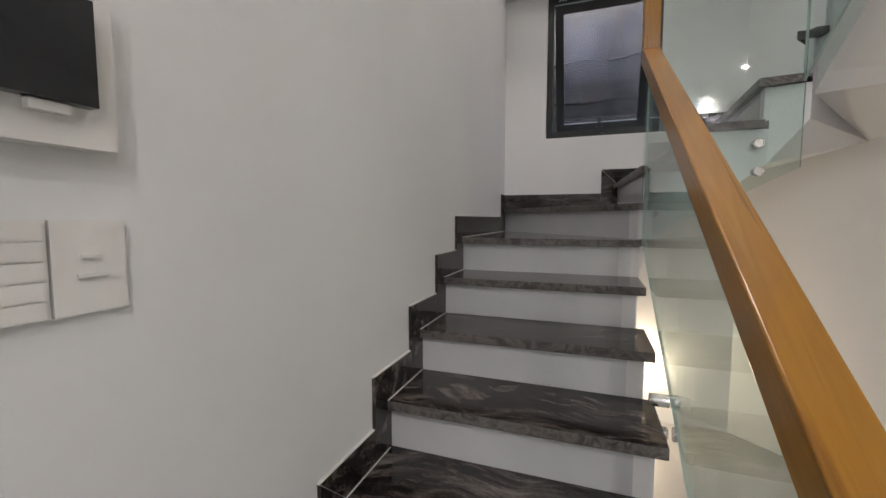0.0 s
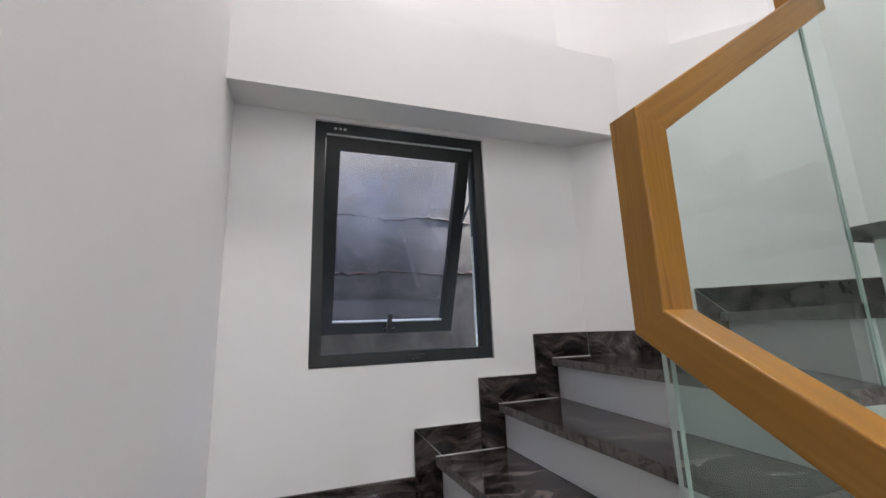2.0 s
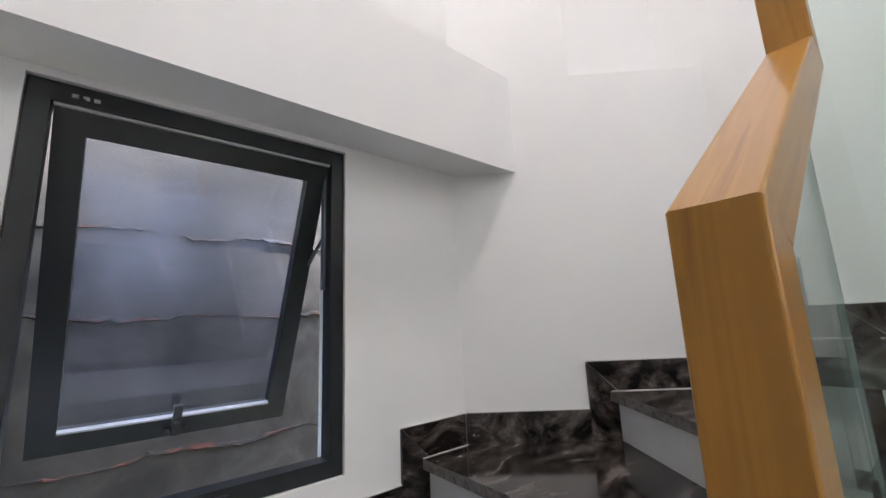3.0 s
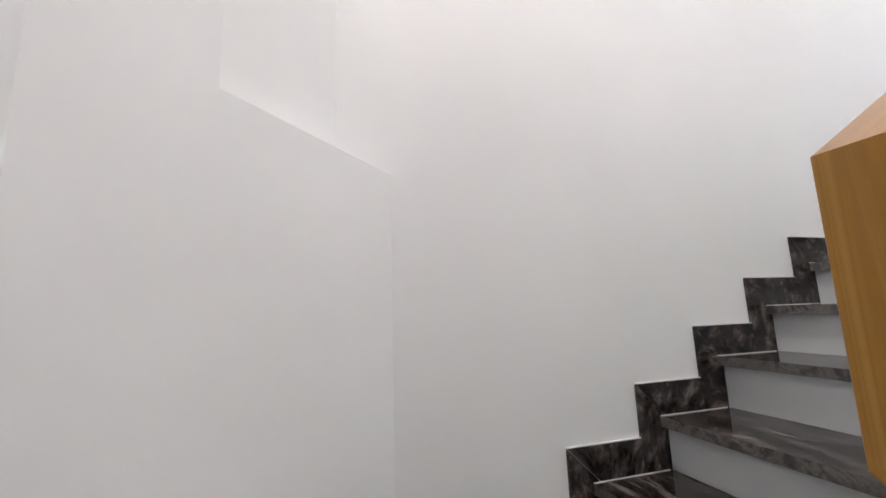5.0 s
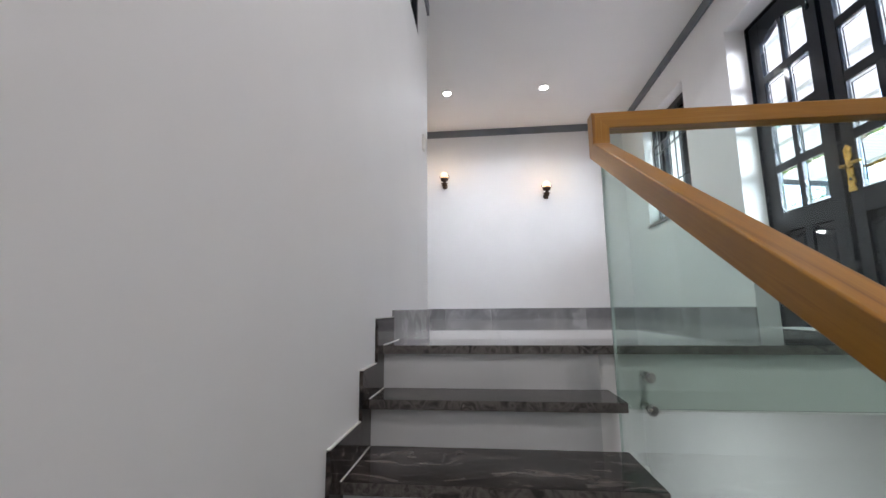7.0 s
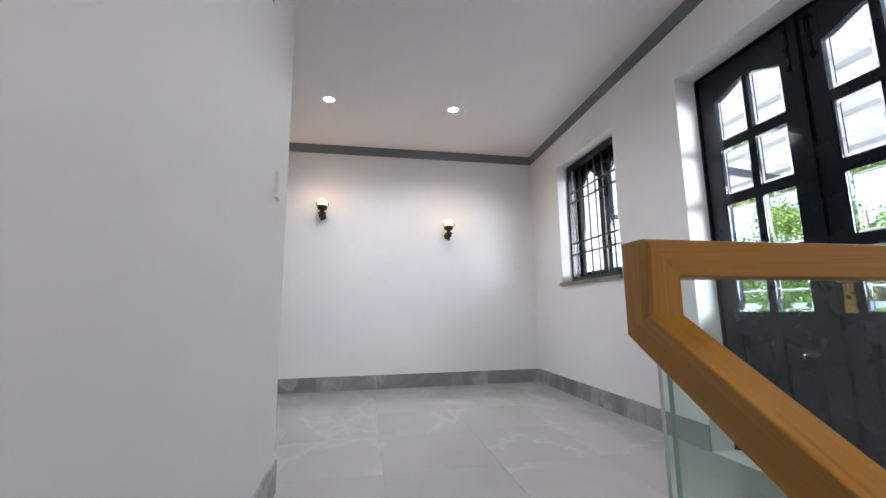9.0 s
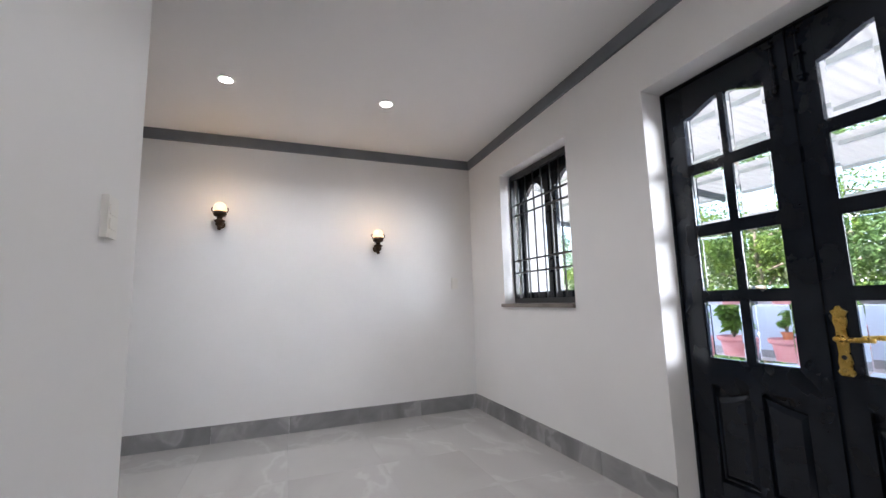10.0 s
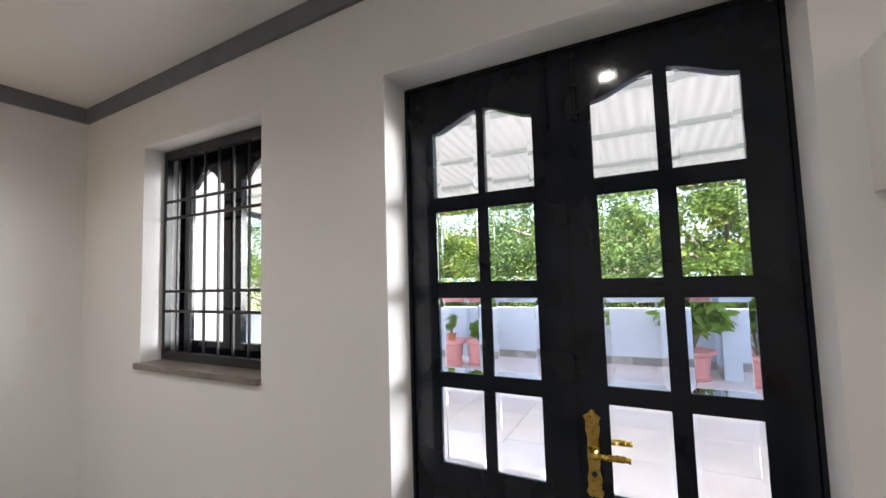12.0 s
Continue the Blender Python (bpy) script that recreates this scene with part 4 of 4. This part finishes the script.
def sconce(x, z):
    """A wall lamp: back plate, carved bracket, cup and glowing globe with a curl on the side."""
    s = thing("wall_sconce", (x, SOUTH, z), "dark bronze wall sconce with a glowing amber globe", "wall lamp", "pair of wall sconces")
    y = SOUTH
    bm = bmesh.new()
    lathe(bm, [(0.0, 0.001), (0.034, 0.001), (0.036, 0.010), (0.028, 0.016), (0.0, 0.020)], (x, y, z - 0.07), 18, "y")
    part("back_plate", bm, BRONZE, s)
    bm = bmesh.new()
    rod(bm, (x, y + 0.01, z - 0.07), (x, y + 0.10, z - 0.045), 0.012)
    lathe(bm, [(0.0, -0.135), (0.012, -0.130), (0.018, -0.118), (0.010, -0.106), (0.024, -0.096), (0.034, -0.082), (0.030, -0.068), (0.042, -0.056), (0.046, -0.048), (0.030, -0.040), (0.020, -0.030), (0.026, -0.018), (0.0, -0.016)], (x, y + 0.105, z), 20)
    part("bracket", bm, BRONZE, s, smooth=True)
    bm = bmesh.new()
    lathe(bm, [(0.020, -0.018), (0.045, -0.010), (0.054, 0.008), (0.056, 0.030), (0.053, 0.032), (0.048, 0.010), (0.018, -0.008)], (x, y + 0.105, z), 24)
    part("cup", bm, BRONZE, s, "dark bronze cup", smooth=True)
    for sx in (-1, 1):
        bm = bmesh.new()
        pts = [(x + sx * (0.054 + 0.012 * math.sin(k * 0.7)), y + 0.105, z + 0.025 + 0.011 * k) for k in range(5)]
        for a, b in zip(pts, pts[1:]):
            rod(bm, a, b, 0.0045, 8)
        part("curl", bm, BRONZE, s)
    g = part("globe", lathe(bmesh.new(), [(0.012, 0.0), (0.036, 0.012), (0.047, 0.034), (0.051, 0.056), (0.047, 0.082), (0.034, 0.102), (0.016, 0.112), (0.0, 0.114)], (x, y + 0.105, z), 24), GLOBE, s, "glowing amber glass globe", smooth=True)
    g.visible_shadow = False


for x, z in SCONCES:
    sconce(x, z)

# ---- switches and the air conditioner ----
def wall_plate(name, origin, along, normal, width, height, rows, label, category, thick=0.009):
    """A plate on a wall with raised rockers or sockets: rows of (s, h, w, t, depth)."""
    o, d, n = Vector(origin), Vector(along), Vector(normal)
    up = Vector((0, 0, 1))
    m = Matrix((d, n, up)).transposed().to_4x4()
    m.translation = o
    t = thing(name, origin, label, category)
    part("plate", boxed((-width / 2, width / 2, 0, thick, -height / 2, height / 2), soft=0.003), PLASTIC, t, m=m)
    for s, h, w, hh, deep in rows:
        part("rocker", boxed((s - w / 2, s + w / 2, thick, thick + deep, h - hh / 2, h + hh / 2), soft=0.0015), PLASTIC, t, m=m)
    return t


wall_plate("light_switch", (0.0, 0.019, 1.434), (0, -1, 0), (1, 0, 0), 0.080, 0.126, [(0, 0.050 - 0.025 * k, 0.070, 0.022, 0.003 + 0.0012 * (k % 2)) for k in range(5)], "white plastic switch plate with five rockers", "light switch")
wall_plate("power_socket", (0.0, 0.1065, 1.434), (0, -1, 0), (1, 0, 0), 0.087, 0.126, [(0.002, 0.015, 0.022, 0.006, 0.004), (0.002, -0.011, 0.032, 0.006, 0.004)], "white plastic socket plate beside the switch", "socket")
board = thing("breaker_box", (0.0, 0.04, 1.685), "white breaker box with a smoked black cover", "breaker box")
part("body", boxed((0.0, 0.03, -0.07, 0.136, 1.590, 1.80), soft=0.010), PLASTIC, board)
part("cover", soften(boxed((0.031, 0.050, -0.055, 0.104, 1.640, 1.772)), 0.009, 4), SMOKED, board, "smoked black flap")
part("catch", boxed((0.031, 0.044, 0.036, 0.076, 1.626, 1.638), soft=0.002), PLASTIC, board, "small white catch")
wall_plate("light_switch", (EAST, -1.20, 5.075), (0, 1, 0), (-1, 0, 0), 0.07, 0.118, [(0, 0.02, 0.05, 0.03, 0.003), (0, -0.02, 0.05, 0.03, 0.003)], "white plastic switch plate by the stair head", "light switch", 0.017)
wall_plate("power_socket", (0.222, SOUTH, 5.0), (1, 0, 0), (0, 1, 0), 0.07, 0.118, [(0, 0.02, 0.022, 0.006, 0.003), (0, -0.02, 0.03, 0.006, 0.003)], "white plastic plate near the room corner", "socket", 0.014)

ac = thing("air_conditioner", (0.0, 0.3, 5.37), "white wall-mounted air conditioner", "air conditioner")
shape = [(0.0, 5.375), (0.13, 5.375), (0.19, 5.42), (0.205, 5.50), (0.20, 5.66), (0.16, 5.70), (0.0, 5.70)]
part("body", soften(loft(bmesh.new(), [(x, -0.115, z) for x, z in shape], [(x, 0.72, z) for x, z in shape]), 0.008), PLASTIC, ac)
part("louvre", boxed((0.12, 0.185, -0.06, 0.66, 5.378, 5.386)), PLASTIC, ac)

# ---- outside: terrace, parapet, canopy ----
terrace = thing("terrace", (-3.3, -1.5, 3.6), "pinkish grey terrace tiles", kind="structure")
for i in range(8):
    for j in range(16):
        part("tile", boxed((-6.38 + 0.76 * i + 0.002, -6.38 + 0.76 * (i + 1) - 0.002, -8.0 + 0.76 * j + 0.002, -8.0 + 0.76 * (j + 1) - 0.002, 3.60, 3.618)), TERRACE, terrace)
structure("terrace_slab", boxed((-6.6, -0.27, -8.2, 4.3, 3.35, 3.6)), PARAPET, "concrete slab under the terrace")
structure("parapet", boxed((-6.55, -6.4, -8.2, 4.3, 3.6, 4.57), (-6.4, -0.3, -8.2, -8.05, 3.6, 4.57), (-6.4, -0.3, 4.15, 4.3, 3.6, 4.57)), PARAPET, "pale blue painted terrace parapet")
structure("parapet_skirting", boxed((-6.4, -6.385, -8.05, 4.15, 3.618, 3.75)), SKIRT, "grey skirting tiles along the parapet")
fence = thing("parapet_rail", (-6.47, -2.0, 4.57), "thin steel rail on top of the parapet", "railing")
bm = bmesh.new()
rod(bm, (-6.47, -8.1, 4.83), (-6.47, 4.2, 4.83), 0.024)
part("top_rail", bm, GALV, fence)
for k in range(9):
    part("post", rod(bmesh.new(), (-6.47, -8.0 + 1.5 * k, 4.57), (-6.47, -8.0 + 1.5 * k, 4.82), 0.02), GALV, fence)

canopy = thing("canopy", (-2.9, -1.5, 6.5), "white corrugated sheet canopy on steel purlins", "canopy")
bm = bmesh.new()
cols = []
N = 960
for k in range(N + 1):
    y = -8.0 + 12.0 * k / N
    wave = 0.006 * math.cos(2 * math.pi * y / 0.125)
    cols.append((bm.verts.new((-0.28, y, 7.06 + wave)), bm.verts.new((-5.5, y, 6.58 + wave))))
for a, b in zip(cols, cols[1:]):
    bm.faces.new((a[0], a[1], b[1], b[0]))
part("sheet", bm, SHEET, canopy, smooth=True)
for k in range(6):
    x = -0.5 - 0.98 * k
    zt = 7.03 + 0.092 * (x + 0.28)
    part("purlin", boxed((x - 0.025, x + 0.025, -8.0, 4.0, zt - 0.06, zt - 0.008)), PURLIN, canopy)
for y in (-7.5, -4.4, 1.9, 3.9):
    bm = loft(bmesh.new(), [(-0.28, y, 6.94), (-5.5, y, 6.46), (-5.5, y, 6.35), (-0.28, y, 6.83)], [(-0.28, y + 0.05, 6.94), (-5.5, y + 0.05, 6.46), (-5.5, y + 0.05, 6.35), (-0.28, y + 0.05, 6.83)])
    part("rafter", bm, GALV, canopy)
    part("post", boxed((-5.5, -5.43, y - 0.01, y + 0.06, 3.618, 6.4)), GALV, canopy)

# ---- plants ----
def leaf_cloud(bm, centre, radius, count, size, rng, flat=0.8, drop=0.3):
    """Many small bent leaves in an uneven cloud."""
    c = Vector(centre)
    for _ in range(count):
        d = Vector((rng.gauss(0, 1), rng.gauss(0, 1), rng.gauss(0, 1) * flat))
        d = d.normalized() * radius * (rng.random() ** 0.4)
        p = c + d
        a = Vector((rng.gauss(0, 1), rng.gauss(0, 1), rng.gauss(0, 0.5) - drop)).normalized()
        b = a.cross(Vector((rng.gauss(0, 1), rng.gauss(0, 1), rng.gauss(0, 1)))).normalized()
        s = size * (0.6 + 0.8 * rng.random())
        mid = p + a * s * 0.5 + Vector((0, 0, 0.06 * s))
        v = [bm.verts.new(q) for q in (p, mid + b * s * 0.2, p + a * s, mid - b * s * 0.2)]
        bm.faces.new((v[0], v[1], v[2]))
        bm.faces.new((v[0], v[2], v[3]))


def tree(at, height, spread, seed, mat, leaves=22000, size=0.12):
    rng = random.Random(seed)
    t = thing("tree", at, "leafy green garden tree beyond the terrace", "tree", "garden trees")
    x, y, z = at
    bm = bmesh.new()
    lathe(bm, [(0.17, 0), (0.13, height * 0.3), (0.09, height * 0.6), (0.03, height * 0.9)], at, 12)
    tips = []
    for k in range(16):
        h = height * (0.3 + 0.6 * k / 16)
        a = k * 2.4 + rng.random()
        reach = spread * (0.45 + 0.55 * rng.random()) * (1.15 - 0.55 * k / 16)
        tip = (x + reach * math.cos(a), y + reach * math.sin(a), z + h + reach * 0.4)
        rod(bm, (x, y, z + h), tip, 0.035, 6)
        tips.append(tip)
    part("trunk", bm, BARK, t)
    bm = bmesh.new()
    for tip in tips:
        for _ in range(3):
            c = (tip[0] + rng.gauss(0, 0.45), tip[1] + rng.gauss(0, 0.45), tip[2] + rng.gauss(0, 0.35))
            leaf_cloud(bm, c, spread * (0.18 + 0.16 * rng.random()), leaves // 48, size, rng)
    part("crown", bm, mat, t)


structure("ground", boxed((-400, 400, -400, 400, -0.35, -0.12)), GROUND, "garden ground around the house")
for n, (x, y, hgt, spread, mat) in enumerate(((-9.6, -6.6, 7.6, 2.3, LEAF), (-10.6, -3.4, 7.4, 2.4, LEAF_DARK), (-9.9, -1.0, 7.0, 2.1, LEAF_DARK), (-9.4, 1.0, 7.5, 2.2, LEAF), (-10.6, 3.6, 7.8, 2.5, LEAF), (-13.5, -9.8, 8.4, 2.8, LEAF_DARK), (-14.5, -5.0, 8.6, 2.9, LEAF), (-14.0, 0.2, 8.6, 2.9, LEAF_DARK), (-9.8, -10.5, 7.3, 2.4, LEAF), (-11.5, -14.5, 8.2, 2.8, LEAF_DARK), (-12.2, -6.9, 6.4, 2.6, LEAF_DARK), (-12.4, -1.8, 6.2, 2.6, LEAF), (-12.0, 1.9, 6.0, 2.5, LEAF_DARK))):
    tree((x, y, -0.12), hgt, spread, 11 + n, mat)


def potted(at, r, hgt, seed, pot_mat, plant, label, leaf=0.13):
    x, y, z = at
    t = thing("potted_plant", at, label, "potted plant", "terrace pots")
    bm = lathe(bmesh.new(), [(0.0, 0.0), (r * 0.74, 0.0), (r * 0.78, 0.015), (r * 0.78, hgt * 0.07), (r * 0.66, hgt * 0.09), (r * 0.66, hgt * 0.22), (r * 0.69, hgt * 0.24), (r * 0.69, hgt * 0.27), (r * 0.67, hgt * 0.29), (r * 0.80, hgt * 0.80), (r * 0.94, hgt * 0.84), (r, hgt * 0.90), (r, hgt), (r * 0.90, hgt), (r * 0.84, hgt * 0.93)], at, 28)
    part("pot", bm, pot_mat, t, smooth=False)
    part("soil", lathe(bmesh.new(), [(0.0, hgt * 0.86), (r * 0.78, hgt * 0.86), (r * 0.83, hgt * 0.90), (0.0, hgt * 0.92)], at, 20), SOIL, t)
    rng = random.Random(seed)
    if plant:
        bm, lf = bmesh.new(), bmesh.new()
        for k in range(9):
            a = 2 * math.pi * k / 9 + rng.random()
            tip = (x + plant * 0.24 * math.cos(a) * rng.uniform(0.3, 1.1), y + plant * 0.24 * math.sin(a) * rng.uniform(0.3, 1.1), z + hgt + plant * rng.uniform(0.3, 1.0))
            rod(bm, (x, y, z + hgt * 0.9), tip, 0.012, 6)
            leaf_cloud(lf, tip, plant * 0.18, 110, leaf, rng, drop=0.3)
        part("stem", bm, BARK, t)
        part("leaves", lf, SHRUB, t)
    return t


potted((-5.4, -3.85, 3.618), 0.26, 0.46, 3, POT, 0.0, "pink terrace pot carrying a small orange pot")
potted((-5.4, -3.85, 4.04), 0.09, 0.14, 4, CLAY, 0.34, "small orange pot with a thin plant", 0.045)
potted((-5.6, -3.42, 3.618), 0.25, 0.46, 5, POT, 0.25, "pink terrace pot with a low sprout", 0.10)
potted((-5.3, -4.6, 3.618), 0.26, 0.46, 7, POT, 0.5, "pink terrace pot with a small shrub")
potted((-5.72, -0.08, 3.618), 0.30, 0.42, 6, POT, 1.35, "pink terrace pot with a tall bushy large-leaved plant", 0.2)
potted((-5.5, -5.6, 3.618), 0.26, 0.46, 8, POT, 0.6, "pink terrace pot with a small shrub")
structure("parapet_buttress", boxed((-6.4, -5.72, 0.30, 0.52, 3.618, 4.57), soft=0.01), PARAPET, "pale blue painted pier standing out from the parapet")
structure("pier_skirting", boxed((-6.384, -5.72, 0.285, 0.30, 3.618, 3.75)), SKIRT, "grey skirting tile at the foot of the pier")
structure("parapet_pier", boxed((-6.4, -6.2, -4.15, -3.9, 3.618, 4.57), soft=0.01), PARAPET, "pale blue painted pier of the terrace parapet")

# ---- neighbour's rough wall outside the stair window ----
wall = thing("neighbour_wall", (0.7, 4.05, -0.1), "rough grey cement neighbour wall with rusty mortar ridges", "wall")
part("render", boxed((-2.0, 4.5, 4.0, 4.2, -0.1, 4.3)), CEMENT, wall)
rng = random.Random(21)
for z in (1.66, 2.05, 2.635, 3.02):
    pts = []
    for k in range(90):
        x = -0.6 + 0.035 * k
        pts.append((x, z + 0.012 * math.sin(k * 0.37 + z * 9) + rng.gauss(0, 0.005), max(0.002, 0.008 + 0.005 * math.sin(k * 0.23 + z * 5) + rng.gauss(0, 0.003))))
    low = bmesh.new()
    rows3 = []
    for x, zz, tk in pts:
        rows3.append([low.verts.new(p) for p in ((x, 4.004, zz - tk), (x, 4.0 - tk * 0.9, zz - tk * 0.3), (x, 4.0 - tk * 0.5, zz + tk * 0.5), (x, 4.004, zz + tk))])
    for a, b in zip(rows3, rows3[1:]):
        for k in range(3):
            low.faces.new((a[k], a[k + 1], b[k + 1], b[k]))
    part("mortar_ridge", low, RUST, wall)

# pale house in the distance
house = thing("far_house", (-34, -6, -0.1), "pale house far behind the trees", "house")
part("wall", boxed((-40, -34, -16, 4, -0.1, 6.5)), FAR_WALL, house)
part("roof", loft(bmesh.new(), [(-33.6, -16.4, 6.5), (-33.6, 4.4, 6.5), (-40.4, 4.4, 6.5), (-40.4, -16.4, 6.5)], [(-36.9, -16.0, 8.2), (-36.9, 4.0, 8.2), (-37.1, 4.0, 8.2), (-37.1, -16.0, 8.2)]), CORNICE, house)

# white side wall at the end of the terrace
structure("terrace_side_wall", boxed((-2.45, -0.272, -6.0, -5.85, 3.6, 6.75)), FAR_WALL, "white painted side wall of the terrace")

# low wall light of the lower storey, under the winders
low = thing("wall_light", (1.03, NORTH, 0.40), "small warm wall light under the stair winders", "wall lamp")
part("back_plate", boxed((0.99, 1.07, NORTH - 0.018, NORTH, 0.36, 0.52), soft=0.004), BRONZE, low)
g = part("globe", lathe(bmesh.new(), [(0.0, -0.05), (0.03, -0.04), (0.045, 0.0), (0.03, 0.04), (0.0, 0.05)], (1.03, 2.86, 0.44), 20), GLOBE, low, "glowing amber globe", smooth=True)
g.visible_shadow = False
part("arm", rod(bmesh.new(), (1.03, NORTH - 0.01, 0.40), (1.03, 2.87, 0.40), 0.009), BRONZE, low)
